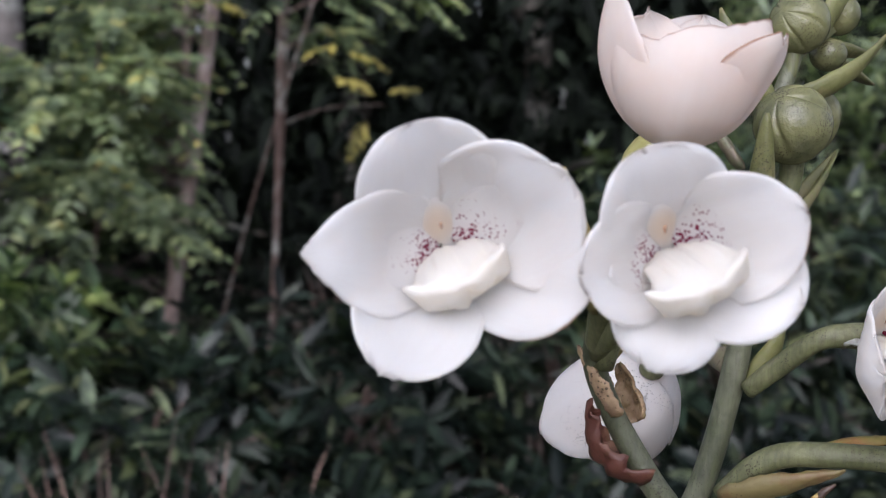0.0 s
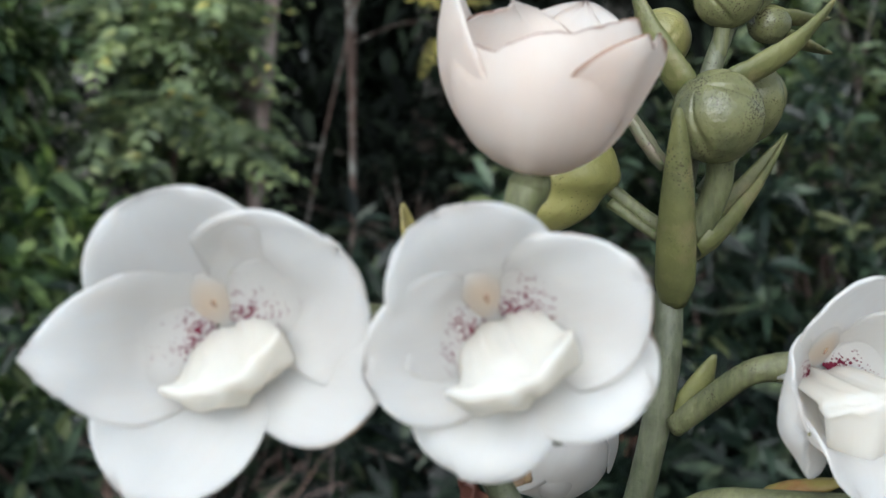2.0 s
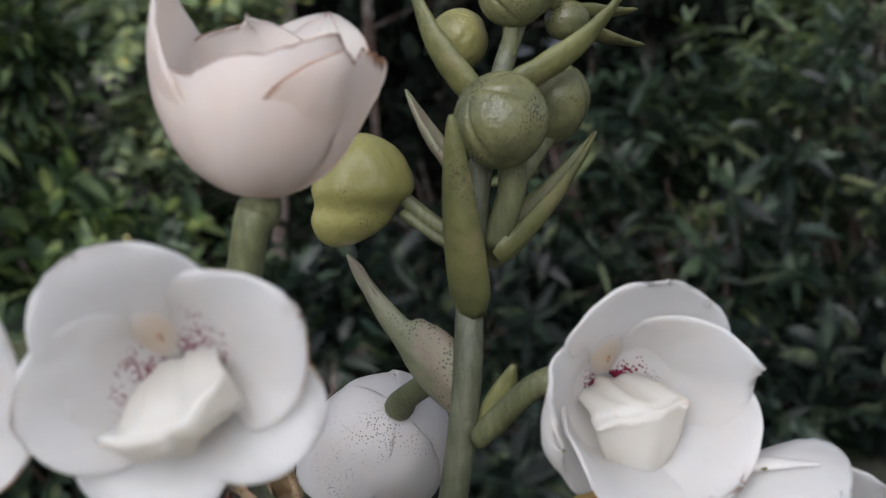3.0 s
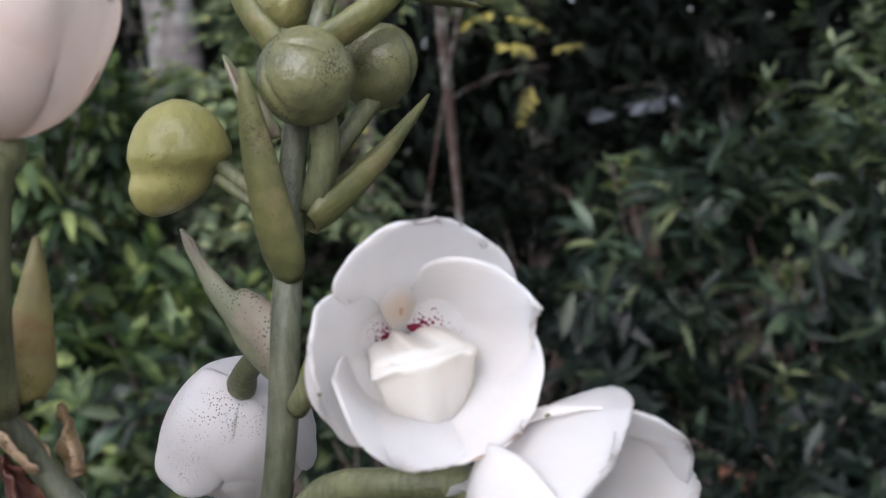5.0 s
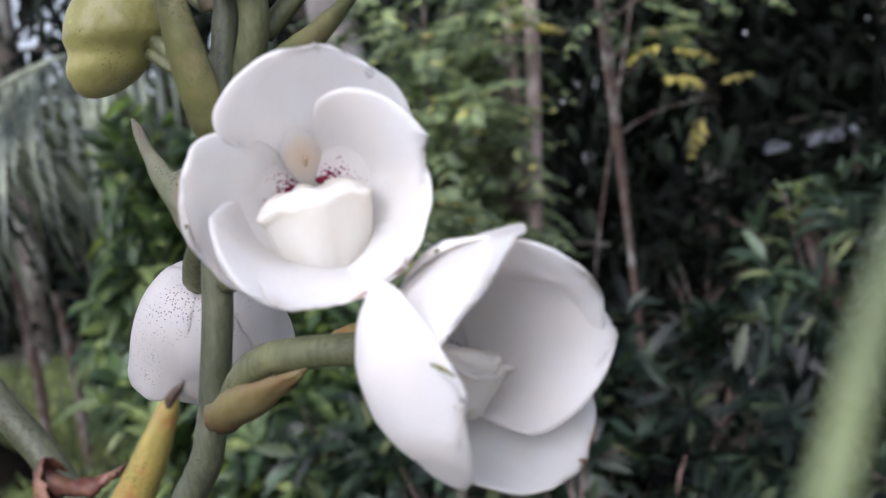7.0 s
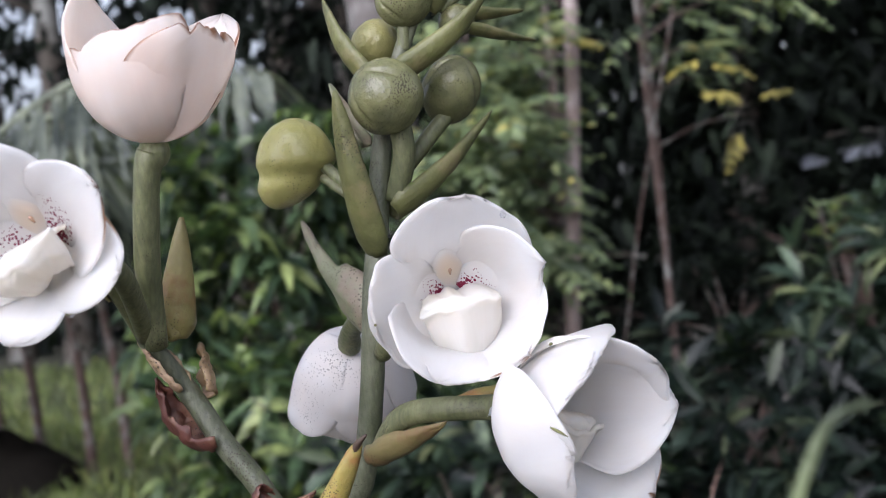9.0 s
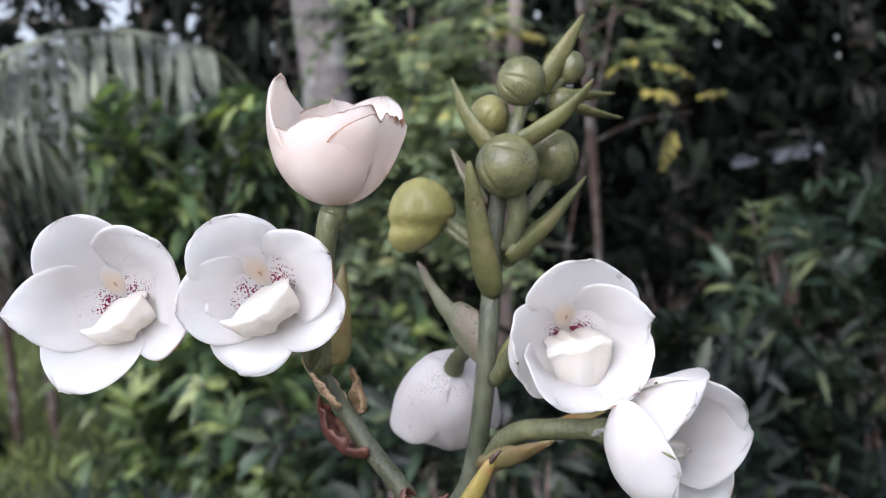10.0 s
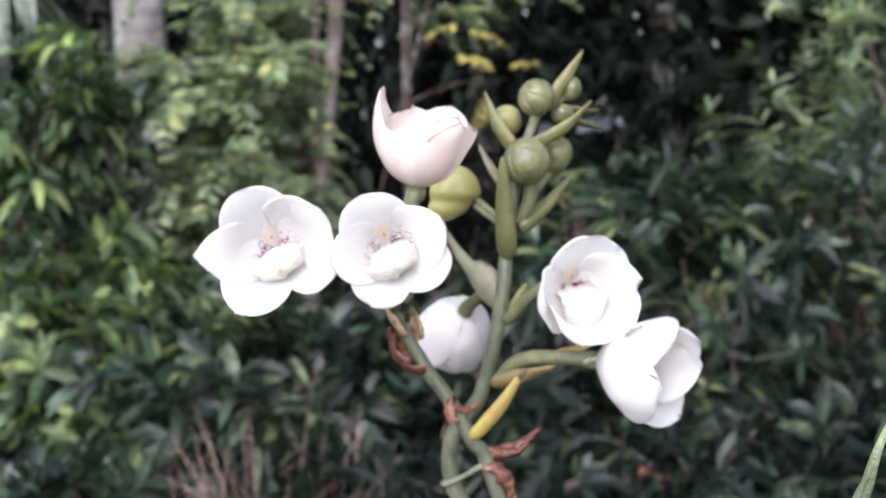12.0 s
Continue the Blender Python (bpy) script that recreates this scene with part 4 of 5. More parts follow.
def tufts(name, label, material, boxes, n, height, seed, category="grass", width=0.012):
    rng = np.random.default_rng(seed)
    P = []
    for x0, x1, y0, y1 in boxes:
        P.append(np.stack([rng.uniform(x0, x1, n), rng.uniform(y0, y1, n), np.full(n, -0.03)], 1))
    P = np.vstack(P)
    m = len(P)
    D = rng.normal(size=(m, 3)) * 0.28 + np.array([0, 0, 1.0])
    U = rng.normal(size=(m, 3))
    L = height * rng.uniform(0.4, 1.1, m)
    v, f = leaves(P, D, U, L, np.full(m, width), 0.25, seed)
    tagged(part(name, fast_mesh(name, v, f), material), label, category, kind="stuff")


tufts("grass", "light green grass on the open ground", grass_blade, [(-7.5, -2.6, 4.6, 8.0), (-9.5, -2.6, 8.0, 12.0)], 9000, 0.24, 5)
tufts("dry_stalks", "reddish-brown dry stalks among the shrubs", dry_red, [(-0.95, -0.35, 2.7, 3.6), (-0.95, -0.70, 2.7, 3.3)], 85, 0.60, 7, "dry stalks", 0.006)

shrub("dead_twig", (0.33, 3.35, 0), (0.13, 0.1, 0.06), 3, 7, (0.13, 0.5), leaf_dead, "withered reddish-brown leaves among the low plants", "", 120, low=0.12, category="dead leaves")
shrub("sprig", (0.16, 4.75, 0), (0.11, 0.1, 0.07), 12, 12, (0.06, 0.5), leaf_light, "yellow-green young shoot above the bush", "", 121, low=0.92, category="shoot")
shrub("sprig", (0.62, 4.6, 0), (0.09, 0.1, 0.06), 8, 10, (0.06, 0.5), leaf_light, "yellow-green young shoot above the bush", "", 122, low=0.55, category="shoot")

# an added sheet on posts; its pale patches imitate glints between leaves
glint_stand = thing("roof_sheet", "grey corrugated sheet on low posts, stand-in for pale glints behind the bushes", "roof", (0.22, 8.3, 0))
P = np.zeros((8, 60, 3))
for i in range(8):
    for k in range(60):
        P[i, k] = (k / 59 * 0.62 - 0.31, i / 7 * 0.5 - 0.25, 1.10 + 0.07 * i / 7 + 0.003 * math.sin(k * 1.3) + 0.03 * k / 59)
part("sheet", mesh_from("sheet", *shell(P, 0.002)), glint_grey, glint_stand)
for x, y in ((-0.28, 0.2), (0.28, 0.2)):
    part("post", mesh_from("post", *tube([(x, y, -0.1), (x, y, 0.5), (x, y, 1.095 + 0.14 * (y + 0.25) + 0.045 * (x + 0.28))], [0.02, 0.02, 0.018], 8, 8)), twig_brown, glint_stand)
shrub("shrub", (0.2, 7.75, 0), (0.75, 0.25, 0.72), 230, 15, (0.13, 0.34), leaf_far_shaded, "dark leafy bush before a patchy grey sheet", "garden shrubs", 33)

for k, (x, y, h) in enumerate([(-3.82, 6.0, 1.1), (-4.12, 6.0, 1.0), (-3.66, 6.1, 0.95), (-4.5, 6.2, 1.1)]):
    st = thing("wooden_stake", "thin brown wooden stake in the grass", "stake", (x, y, 0), "stakes in the grass")
    part("shaft", mesh_from("shaft", *tube([(0, 0, -0.1), (0.01, 0, h * 0.5), (-0.04, 0.02, h)], [0.03, 0.026, 0.022], 12, 8, 0, 5, 0.1)), twig_brown, st)

verts, faces = [], []
for i in range(15):
    for k in range(28):
        la, lo = math.pi / 2 * i / 14, 2 * math.pi * k / 28
        p = Vector((0.62 * math.cos(la) * math.cos(lo), 0.5 * math.cos(la) * math.sin(lo), 0.42 * math.sin(la)))
        verts.append(p * (1 + 0.14 * noise.noise(p * 4)) - Vector((0, 0, 0.06)))
for i in range(14):
    for k in range(28):
        faces.append((i * 28 + k, i * 28 + (k + 1) % 28, (i + 1) * 28 + (k + 1) % 28, (i + 1) * 28 + k))
heap = tagged(part("earth_mound", mesh_from("earth_mound", verts, faces), soil_black), "black heap of burnt soil on the ground", "heap")
heap.location = (-4.35, 5.6, 0)

# ---- the orchid sprays ----
spray_a = thing("orchid_spray", "upright green orchid stalk with white flowers and green buds", "orchid", (0.05, 0.1, 0), "orchid sprays")
part("stem", mesh_from("stem", *tube([(-0.01, -0.1, -0.05), (-0.03, -0.1, 0.6), (-0.040, -0.097, 1.0), (-0.0262 - 0.05, 0.004 - 0.1, 1.105), (-0.062, -0.102, 1.142), (-0.0555, -0.104, 1.165), (-0.0515, -0.105, 1.187),
     (-0.0495, -0.1, 1.205), (-0.045, -0.096, 1.232), (-0.036, -0.090, 1.258), (-0.028, -0.084, 1.268)],
     [0.006, 0.005, 0.0042, 0.0036, 0.0033, 0.0032, 0.0031, 0.003, 0.0026, 0.002, 0.0012], 90, 14, 0, 5, 0.06)), stem_green, spray_a)
spray_b = thing("orchid_spray", "leaning green orchid stalk with three white flowers", "orchid", (0.05, 0.02, 0), "orchid sprays")
part("stem", mesh_from("stem", *tube([(-0.03, -0.02, -0.05), (-0.01, -0.03, 0.6), (-0.03, -0.055, 1.0), (-0.0555, -0.060, 1.113), (-0.064, -0.062, 1.132), (-0.073, -0.062, 1.149), (-0.0812, -0.062, 1.161), (-0.0888, -0.0615, 1.174), (-0.0940, -0.066, 1.186), (-0.0945, -0.072, 1.195)],
     [0.006, 0.005, 0.004, 0.0031, 0.003, 0.0029, 0.0028, 0.0027, 0.0025, 0.002], 70, 14, 0, 5, 0.06)), stem_green, spray_b)
part("side_stalk", mesh_from("side_stalk", *tube([(-0.0600, -0.0615, 1.1220), (-0.0690, -0.0605, 1.1165), (-0.0755, -0.0600, 1.1140), (-0.0762, -0.0600, 1.1130)], [0.0014, 0.0013, 0.0019, 0.0006], 16, 10)), stem_green, spray_b, "short side stalk with a pale blunt end")
for s in (spray_a, spray_b):
    for ob in s.children:
        ob.matrix_parent_inverse = Matrix.Identity(4)


def at(plant):
    """Parts of a spray are given in world places."""
    for ob in plant.children:
        if ob.name.split(".")[0] not in ("stem", "side_stalk"):
            ob.matrix_parent_inverse = plant.matrix_basis.inverted()


T = dict
S, P_ = "sepal", "petal"
# three flowers on the leaning stalk
flower(spray_b, (-0.0773, -0.1015, 1.214), (0.053, -0.999, -0.011), 24.0, -0.0111, [(-0.0442, -0.048, 1.189), (-0.046, -0.062, 1.206), (-0.060, -0.072, 1.2115)], [
    (S, petal_white, (88, 0.0303, 0.0155, -2, 52, 24, 0.55, 0.02), T()),
    (S, petal_worn, (212, 0.0300, 0.0140, 16, 52, 20, 0.78, 0.40), T()),
    (S, petal_worn, (323, 0.0305, 0.0135, 19, 53, 41, 0.60, 0.19), T()),
    (P_, petal_white, (155, 0.0335, 0.0126, 13, 47, 9, 0.43, 0.92), T()),
    (P_, petal_white, (15, 0.0302, 0.0176, 5, 54, 30, 0.55, 0.03), T())],
    merge=1.1, label="open white waxy flower with crimson spots")
flower(spray_b, (-0.0364, -0.1079, 1.2143), (0.107, -0.994, 0.003), 23.2, -0.017, [(-0.0442, -0.048, 1.189), (-0.037, -0.068, 1.204), (-0.037, -0.082, 1.211)], [
    (S, petal_white, (95, 0.0283, 0.0155, 12, 62, -12, 0.48, 0.00), T()),
    (S, petal_worn, (229, 0.0231, 0.0127, 29, 39, 5, 0.49, 0.08), T()),
    (S, petal_worn, (315, 0.0268, 0.0139, 16, 46, 20, 0.79, 0.23), T()),
    (P_, petal_white, (164, 0.0266, 0.0126, 13, 50, 46, 0.62, 0.00), T()),
    (P_, petal_worn, (0, 0.0283, 0.0145, 25, 57, 4, 0.46, 0.50), T())],
    merge=1.1, label="open white waxy flower with crimson spots and brown-edged petals")
flower(spray_b, (-0.028, -0.0567, 1.2534), (0.15, -0.039, 0.988), 0.0, -0.0201, [(-0.0425, -0.047, 1.186), (-0.0385, -0.0530, 1.206), (-0.0335, -0.0565, 1.226)], [
    (S, petal_blush, (176, 0.0451, 0.0178, 4, 71, 103, 0.62, 0.73), T()),
    (S, petal_pink, (334, 0.0352, 0.0175, 8, 58, 91, 0.60, 0.77), T(trim=0.93, bite=0.05)),
    (S, petal_pink, (74, 0.0408, 0.0170, 9, 55, 65, 1.06, 0.68), T(trim=1.0, bite=0.06)),
    (P_, petal_pink, (262, 0.0402, 0.0225, 5, 81, 104, 0.95, 0.30), T(trim=0.81, bite=0.05, slant=0.14, rim=-0.0010, wave=0.0007)),
    (P_, petal_pink, (111, 0.0358, 0.0160, 11, 56, 99, 0.92, 0.03), T(trim=1.04, bite=0.06))],
    inner=False, stalk_r=0.0031, merge=1.0, label="upright pinkish-white cup-shaped flower with a withered brown rim")
# flowers of the upright stalk: one hangs behind it and shows its back
flower(spray_a, (-0.0244, 0.0340, 1.1628), (-0.288, 0.740, -0.607), 180.6, -0.0172, [(-0.003, -0.001, 1.183), (-0.009, 0.006, 1.1835), (-0.0155, 0.0135, 1.1790)], [
    (S, petal_back, (347, 0.0370, 0.0200, 0, 65, 87, 0.91, 0.08), T()),
    (S, petal_back, (114, 0.0335, 0.0180, -4, 70, 93, 0.74, 0.15), T()),
    (S, petal_back, (172, 0.0378, 0.0166, 0, 63, 80, 0.91, 0.17), T()),
    (P_, petal_back, (64, 0.0370, 0.0160, 0, 66, 102, 0.91, 0.20), T()),
    (P_, petal_back, (254, 0.0378, 0.0175, 0, 80, 104, 0.99, 0.03), T())],
    inner=False, stalk_r=0.0027, merge=0.9, label="hanging white flower seen from its speckled back")
flower(spray_a, (0.032, -0.0407, 1.1895), (0.372, -0.928, 0.0), 4.8, -0.019, [(0.0, -0.008, 1.174), (0.006, -0.014, 1.181), (0.014, -0.0200, 1.1885)], [
    (S, petal_white, (76, 0.0329, 0.0198, 21, 51, 59, 0.83, 0.61), T()),
    (S, petal_white, (239, 0.0360, 0.0160, 12, 76, 29, 0.58, 0.00), T()),
    (S, petal_worn, (305, 0.0371, 0.0171, 30, 68, 68, 0.70, 0.00), T()),
    (P_, petal_white, (185, 0.0371, 0.0150, 21, 50, 105, 0.64, 0.29), T()),
    (P_, petal_white, (10, 0.0346, 0.0148, 37, 62, 56, 0.72, 0.99), T())],
    wings=wing_faint, lobe=0.85, lip=T(width=0.0102, rim=-0.0024, under=-0.0160, hump=0.0004, curl=-0.0008, front=0.0026, corners=-0.06, taper=0.36, skew=0.05), merge=0.7, label="cupped white waxy flower with faint crimson spots")
flower(spray_a, (0.0564, -0.0404, 1.1596), (0.79, -0.614, -0.001), -16.7, -0.0247, [(-0.0055, -0.0070, 1.1470), (0.0015, -0.0115, 1.1555), (0.0083, -0.0145, 1.1592), (0.0178, -0.0190, 1.1602), (0.0300, -0.0215, 1.1600)], [
    (S, petal_white, (62, 0.0450, 0.0200, 29, 76, 94, 0.70, 0.35), T()),
    (S, petal_white, (211, 0.0481, 0.0202, 12, 69, 110, 0.78, 0.19), T()),
    (S, petal_worn, (320, 0.0383, 0.0160, 20, 56, 61, 0.60, 0.00), T()),
    (P_, petal_white, (144, 0.0453, 0.0196, 28, 72, 96, 0.61, 0.00), T()),
    (P_, petal_white, (14, 0.0410, 0.0172, 35, 72, 68, 0.80, 0.55), T())],
    wings=wing_faint, lobe=0.85, lip=T(width=0.0078, rim=-0.0040, under=-0.0100, curl=0.002, front=0.0010, corners=0.12, taper=0.3, skew=0.05), merge=0.5, label="half-open white waxy flower turned aside", stalk_r=0.0031)

# buds of the upright stalk
bud(spray_a, (-0.0208, 0.0035, 1.2262), (0.0110, 0.0100, 0.0122), (0.12, 0, 1), bud_yellow, 0.03, 2, [(-0.001, -0.002, 1.2155), (-0.006, -0.001, 1.219), (-0.0125, 0.002, 1.2245)], 0.0016, "yellow-green two-lobed bud", waist=0.13, shift=0.0046)
part("stalk", mesh_from("stalk", *tube([(-0.0005, -0.003, 1.2125), (-0.006, -0.0025, 1.2165), (-0.0125, 0.0005, 1.2215)], [0.0012, 0.0011, 0.0013], 14, 10)), pedicel_green, spray_a)
bud(spray_a, (0.0095, -0.0050, 1.2395), (0.0098, 0.0095, 0.0098), (-0.50, -0.50, 0.70), bud_green, 0.19, 5, [(0.006, 0.002, 1.213), (0.0105, 0.000, 1.224), (0.0110, -0.002, 1.233)], 0.0030, "round olive-green bud with deep grooves", turn=75)
bud(spray_a, (0.0205, 0.0190, 1.2405), (0.0080, 0.008, 0.0098), (0.5, -0.4, 0.8), bud_green, 0.18, 3, [(0.009, 0.008, 1.222), (0.014, 0.012, 1.228), (0.019, 0.017, 1.234)], 0.0022, "olive-green bud with wet skin", turn=40)
bud(spray_a, (0.0010, 0.0190, 1.2560), (0.0066, 0.0066, 0.0074), (0.5, -0.6, 0.5), bud_olive, 0.12, 3, [(0.006, 0.006, 1.240), (0.003, 0.012, 1.246), (0.001, 0.017, 1.251)], 0.0018, "small olive-yellow bud half hidden by a bract")
bud(spray_a, (0.0140, 0.0080, 1.2655), (0.0080, 0.0077, 0.0077), (-0.75, -0.55, 0.35), bud_green, 0.18, 5, [(0.012, 0.008, 1.252), (0.013, 0.008, 1.258)], 0.0018, "round olive-green bud with grooves", turn=70)
bud(spray_a, (0.0285, 0.0200, 1.2690), (0.0050, 0.005, 0.0056), (0.2, -0.5, 0.8), bud_green, 0.10, 3, [(0.021, 0.016, 1.262), (0.026, 0.019, 1.2655)], 0.0016, "small olive-green bud")
bud(spray_a, (0.0250, 0.0180, 1.2585), (0.0045, 0.0045, 0.005), (1, 0.3, 0.2), bud_green, 0.08, 3, (), 0.001, "tiny dark olive bud at the stalk's end")

# bracts of the upright stalk
bract("bract", spray_a, (0.0005, -0.0045, 1.199), (0.0000, -0.0165, 1.2420), 0.0040, (0.1, 1, 0.25), bract_green, 0.6, 0.003, 0.30, blunt=0.7, label="pointed olive-green bract clasping the stalk")
bract("bract", spray_a, (-0.001, 0.0035, 1.228), (-0.0105, 0.010, 1.2465), 0.0028, (0.8, -0.3, 0.3), bract_grey, 0.5, 0.001, 0.2, label="small pointed greyish bract")
bract("bract", spray_a, (0.0060, 0.0030, 1.2080), (0.0300, 0.0230, 1.2335), 0.0046, (-0.7, -0.3, 1), bract_green, 0.8, 0.002, 1.1, label="pointed olive-green bract, broad at its base")
bract("bract", spray_a, (0.0035, 0.0015, 1.2430), (-0.0072, 0.0045, 1.2685), 0.0045, (1, 0.4, 0.4), bract_green, 0.6, 0.0025, 0.4, label="pointed olive-green bract")
bract("bract", spray_a, (0.0120, 0.0020, 1.2440), (0.0370, 0.0075, 1.2635), 0.0042, (-0.4, 0.3, 1), bract_green, 0.7, 0.003, 0.5, label="pointed olive-green bract")
bract("bract", spray_a, (0.0200, 0.0120, 1.2610), (0.0345, 0.0195, 1.2850), 0.0038, (-0.8, 0.5, 0.4), bract_green, 0.6, 0.001, 0.4, label="pointed olive-green bract at the top")
bract("bract", spray_a, (0.0230, 0.0160, 1.2575), (0.0425, 0.0330, 1.2515), 0.0028, (0.2, 0, 1), bract_green, 0.6, 0.001, 0.4, label="narrow olive-green bract")
bract("bract", spray_a, (0.0230, 0.0160, 1.2600), (0.0410, 0.0290, 1.2595), 0.0026, (0, 0.2, 1), bract_green, 0.6, 0.001, 0.4, label="narrow olive-green bract")
shouldered_bract(spray_a, (-0.0015, -0.0030, 1.1785), (-0.0272, 0.0175, 1.2108), 0.0056, (0.3, 1.0, 0.3), bract_grey, label="broad greyish-green bract with a shoulder and a blunt tip")
bract("bract", spray_a, (0.0030, -0.0060, 1.1740), (0.0085, -0.0080, 1.1895), 0.0034, (-0.3, 0.8, 0.3), bract_green, 0.5, 0.0005, 0.2, label="small green bract with a dark tip")
bract("bract", spray_a, (-0.0060, -0.0105, 1.1462), (0.0195, -0.0245, 1.1578), 0.0056, (-0.25, 0.35, 1), bract_ochre, 1.0, 0.0012, 0.10, label="brown and yellow bract hugging a flower stalk", rough_edge=0.0006, fleshy=0.0012)
bract("bract", spray_a, (0.0170, -0.0120, 1.1600), (0.0345, -0.0175, 1.1645), 0.0030, (-0.1, 0.3, -0.9), bract_yellow, 0.6, 0.001, 0.3, label="yellow bract with a dark tip behind a flower stalk")

# bracts of the leaning stalk
bract("bract", spray_b, (-0.0129, -0.0440, 1.1324), (0.0066, -0.0500, 1.1591), 0.0041, (-0.5, 0.5, 0.7), bract_yellow, 0.9, 0.002, 0.1, blunt=0.45, label="yellow bract with a brown withered tip")
bract("bract", spray_b, (-0.0395, -0.0420, 1.1870), (-0.0351, -0.0390, 1.2158), 0.0036, (-0.5, 0.8, 0.1), bract_olive, 0.8, 0.001, 0.7, label="pointed olive-yellow bract with a swollen base", fleshy=0.0024)
bract("bract", spray_b, (-0.0460, -0.0560, 1.1990), (-0.0535, -0.0600, 1.2290), 0.0042, (0.6, -0.6, 0.3), bract_olive, 0.75, 0.002, 0.4, label="pointed yellowish-green bract")
bract("bract", spray_b, (-0.0392, -0.0440, 1.1745), (-0.0478, -0.0470, 1.1902), 0.0040, (0.9, -0.2, 0.5), bract_tan, 0.75, 0.0008, 0.15, label="dry tan bract like a pointed blade", rough_edge=0.0007, fleshy=0.0005)
bract("bract", spray_b, (-0.0325, -0.0395, 1.1725), (-0.0368, -0.0355, 1.1848), 0.0040, (-0.8, -0.5, 0.1), bract_tan, 0.35, 0.0004, 0.2, 0.0, label="dry tan and red bract", rough_edge=0.0010, seed=2, fleshy=0.0005)
bract("bract", spray_b, (-0.0330, -0.0430, 1.1592), (-0.0470, -0.0445, 1.1765), 0.0050, (0.7, -0.3, 0.7), bract_red, 1.0, 0.0040, 0.35, 0.003, label="dry curled reddish-brown bract", rough_edge=0.0022, seed=3, fleshy=0.0004)
bract("bract", spray_b, (-0.0228, -0.0435, 1.1410), (-0.0235, -0.0470, 1.1510), 0.0052, (1.0, -0.2, 0.1), bract_red, 1.0, 0.0012, 0.5, 0.003, label="dry reddish bract folded round the stalk", rough_edge=0.0014, seed=4, fleshy=0.0004)
bract("bract", spray_b, (-0.0225, -0.0455, 1.1496), (-0.0100, -0.0400, 1.1480), 0.0022, (0.0, 0.2, -1.0), bract_red, 1.0, -0.0035, 0.7, 0.001, label="dry curled tail of a reddish bract", rough_edge=0.0010, seed=9, fleshy=0.0003)
bract("bract", spray_b, (-0.0109, -0.0415, 1.1283), (0.0136, -0.0360, 1.1338), 0.0030, (0.1, 0.3, -0.9), bract_red, 1.2, -0.0025, 0.9, -0.002, label="dry curled reddish-brown bract", rough_edge=0.0026, seed=5, fleshy=0.0005)
bract("bract", spray_b, (-0.0080, -0.0415, 1.1292), (0.0082, -0.0400, 1.1288), 0.0020, (0.1, 0.3, -0.9), bract_red, 1.1, -0.0020, 0.4, -0.001, label="dry curled reddish-brown bract", rough_edge=0.0020, seed=7, fleshy=0.0005)
bract("bract", spray_b, (-0.0071, -0.0415, 1.1237), (0.0010, -0.0400, 1.1060), 0.0036, (-0.9, 0.1, -0.6), bract_red, 0.9, 0.004, 0.5, label="dry curled reddish-brown bract", rough_edge=0.0025, seed=6)
part("withered_tip", mesh_from("withered_tip", *tube([(0.0040, -0.0492, 1.1560), (0.0060, -0.0502, 1.1592), (0.0085, -0.0508, 1.1612)], [0.0011, 0.0009, 0.0003], 12, 10, 0, 5, 0.3)), withered_dark, spray_b, "dark withered tip of a yellow bract")
part("bract_base", mesh_from("bract_base", *tube([(-0.0398, -0.0420, 1.1868), (-0.0412, -0.0415, 1.1905), (-0.0425, -0.0412, 1.1960), (-0.0415, -0.0405, 1.1995)], [0.0016, 0.0030, 0.0026, 0.0010], 18, 14, 0, 5, 0.2)), bract_olive, spray_b, "swollen base of a bract")
at(spray_a)
at(spray_b)

# what lies on the flowers: water drops and green smears
flowers = [ob for ob in bpy.data.objects if ob.name.split(".")[0] == "flower"]


def near_flower(p):
    return min(flowers, key=lambda ob: (ob.children[0].matrix_basis.translation - Vector(p)).length)


def touch(p, ob):
    """The place on the flower's tepals nearest to p."""
    p = Vector(p)
    places = (c.matrix_basis @ v.co for c in ob.children if c.name[:5] in ("petal", "sepal") for v in c.data.vertices)
    return min(places, key=lambda q: (q - p).length)


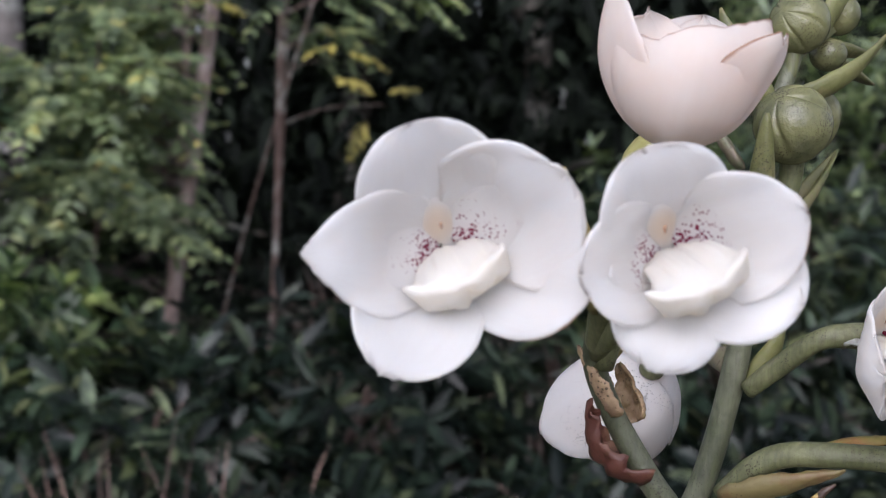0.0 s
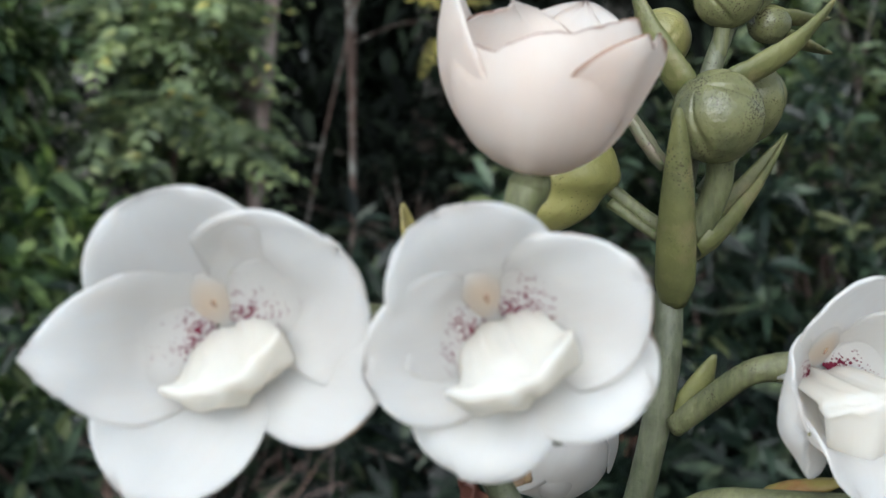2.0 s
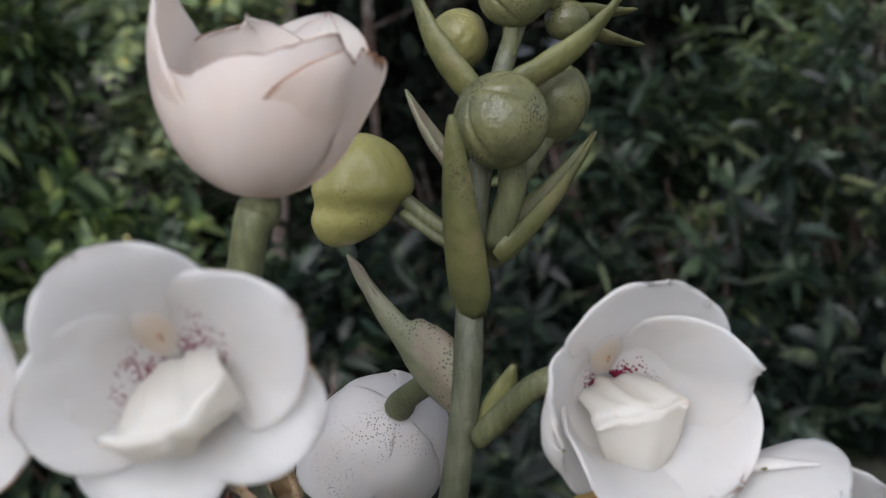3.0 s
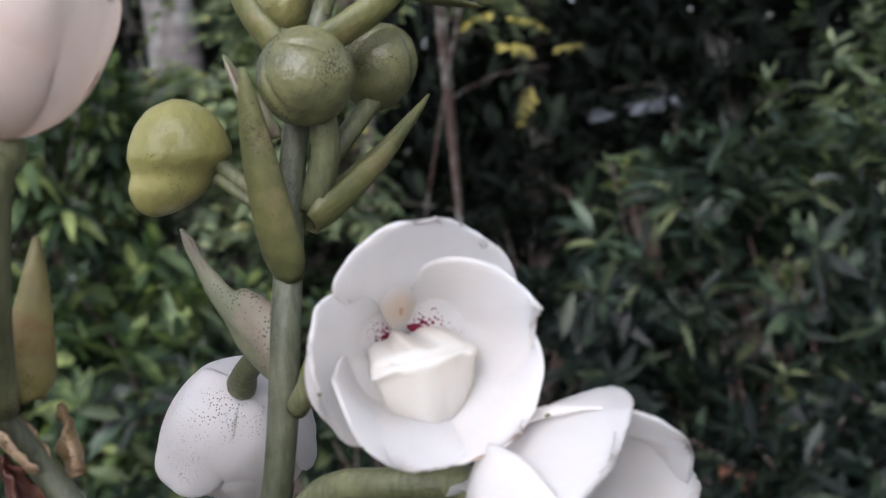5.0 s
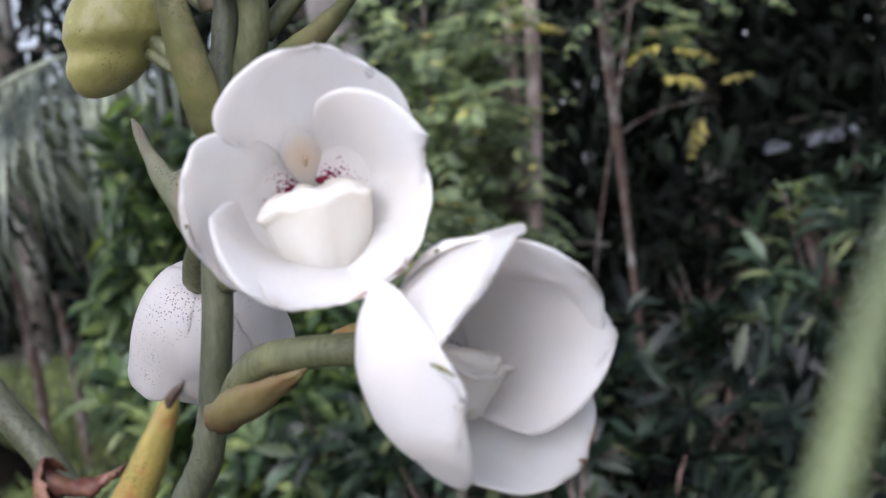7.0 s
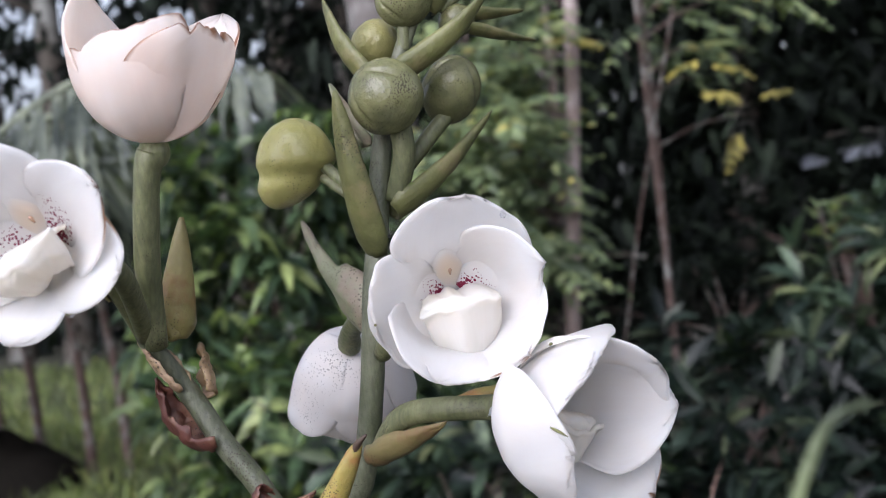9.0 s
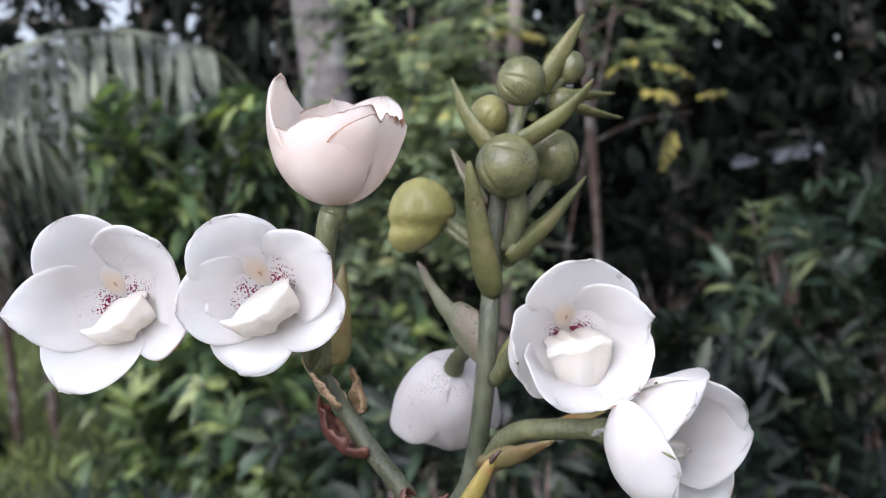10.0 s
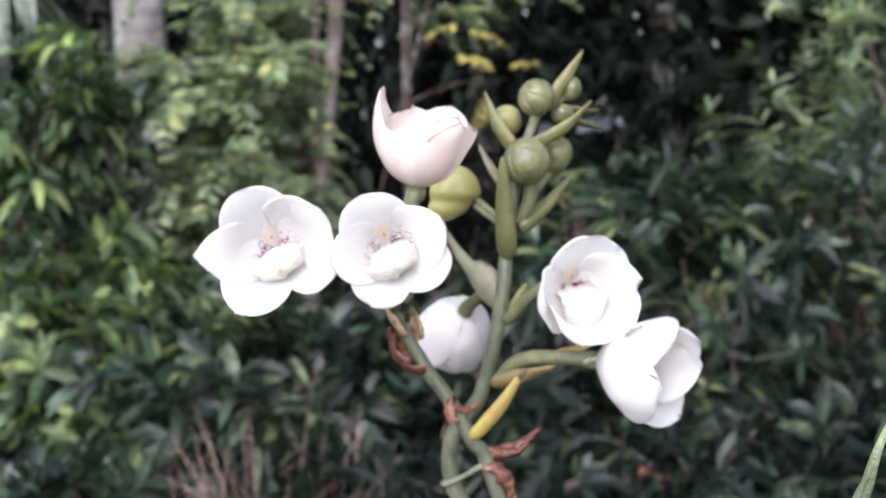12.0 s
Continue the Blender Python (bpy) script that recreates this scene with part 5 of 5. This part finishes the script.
for x, y, z, r in ((-0.0263, -0.0965, 1.1970, 0.0011), (0.0470, -0.0445, 1.2072, 0.0008), (-0.0225, -0.0975, 1.1985, 0.0007)):
    x, y, z = touch((x, y, z), near_flower((x, y, z)))
    z -= r * 1.1
    pts = [(x, y, z + r * 1.3), (x, y, z + r * 0.8), (x, y, z), (x, y, z - r * 0.75), (x, y, z - r)]
    part("water_drop", mesh_from("water_drop", *tube(pts, [r * 0.3, r * 0.65, r, r * 0.65, r * 0.15], 14, 14)), drop_clear, near_flower((x, y, z)), "clear hanging water drop")
for a, b in (((0.0518, -0.0668, 1.1612), (0.0570, -0.0660, 1.1592)), ((0.0195, -0.0632, 1.1852), (0.0208, -0.0636, 1.1845)), ((0.0505, -0.0460, 1.1775), (0.0520, -0.0462, 1.1768))):
    a, b = (tuple(touch(q, near_flower(q))) for q in (a, b))
    mid = (Vector(a) + Vector(b)) / 2 + Vector((0, -0.0004, 0.0002))
    part("smear", mesh_from("smear", *tube([a, tuple(mid), b], [0.0002, 0.00035, 0.0001], 10, 8)), bract_green, near_flower(a), "small green smear on the petal")

at(spray_a)
at(spray_b)

# a blade of a strap-leaved plant close to the camera
blade_plant = thing("strap_leaf_plant", "long arching light-green strap leaf", "plant", (0.0707, -0.2, 0))
line = spline([(0.0, 0.0, -0.05), (-0.01, 0.005, 0.5), (0.005, 0.003, 0.95), (0.0245, 0.0, 1.125), (0.0315, 0.0, 1.160), (0.0366, 0.0, 1.1745), (0.0390, 0.0, 1.1805), (0.0418, 0.0, 1.1848), (0.0455, 0.0, 1.1863)], 60)
wide = spline([(0.010,), (0.011,), (0.008,), (0.0034,), (0.0016,), (0.0007,), (0.00065,), (0.0005,), (0.0002,)], 60)[:, 0]
P = np.zeros((60, 9, 3))
for i in range(60):
    t = line[min(59, i + 1)] - line[max(0, i - 1)]
    sd = np.cross(t / np.linalg.norm(t), [0.35, 1, 0])
    sd /= np.linalg.norm(sd)
    for k in range(9):
        u = k / 4 - 1
        P[i, k] = line[i] + sd * wide[i] * u + np.array([0, 0.35 * wide[i] * u * u, 0])
part("blade", mesh_from("blade", *shell(P, 0.0004)), near_blade, blade_plant)
rib = [tuple(line[i] + np.array([0, -0.0002, 0])) for i in range(0, 56, 5)]
part("midrib", mesh_from("midrib", *tube(rib, [max(0.0002, 0.12 * wide[i]) for i in range(0, 56, 5)], 50, 8)), near_blade, blade_plant)
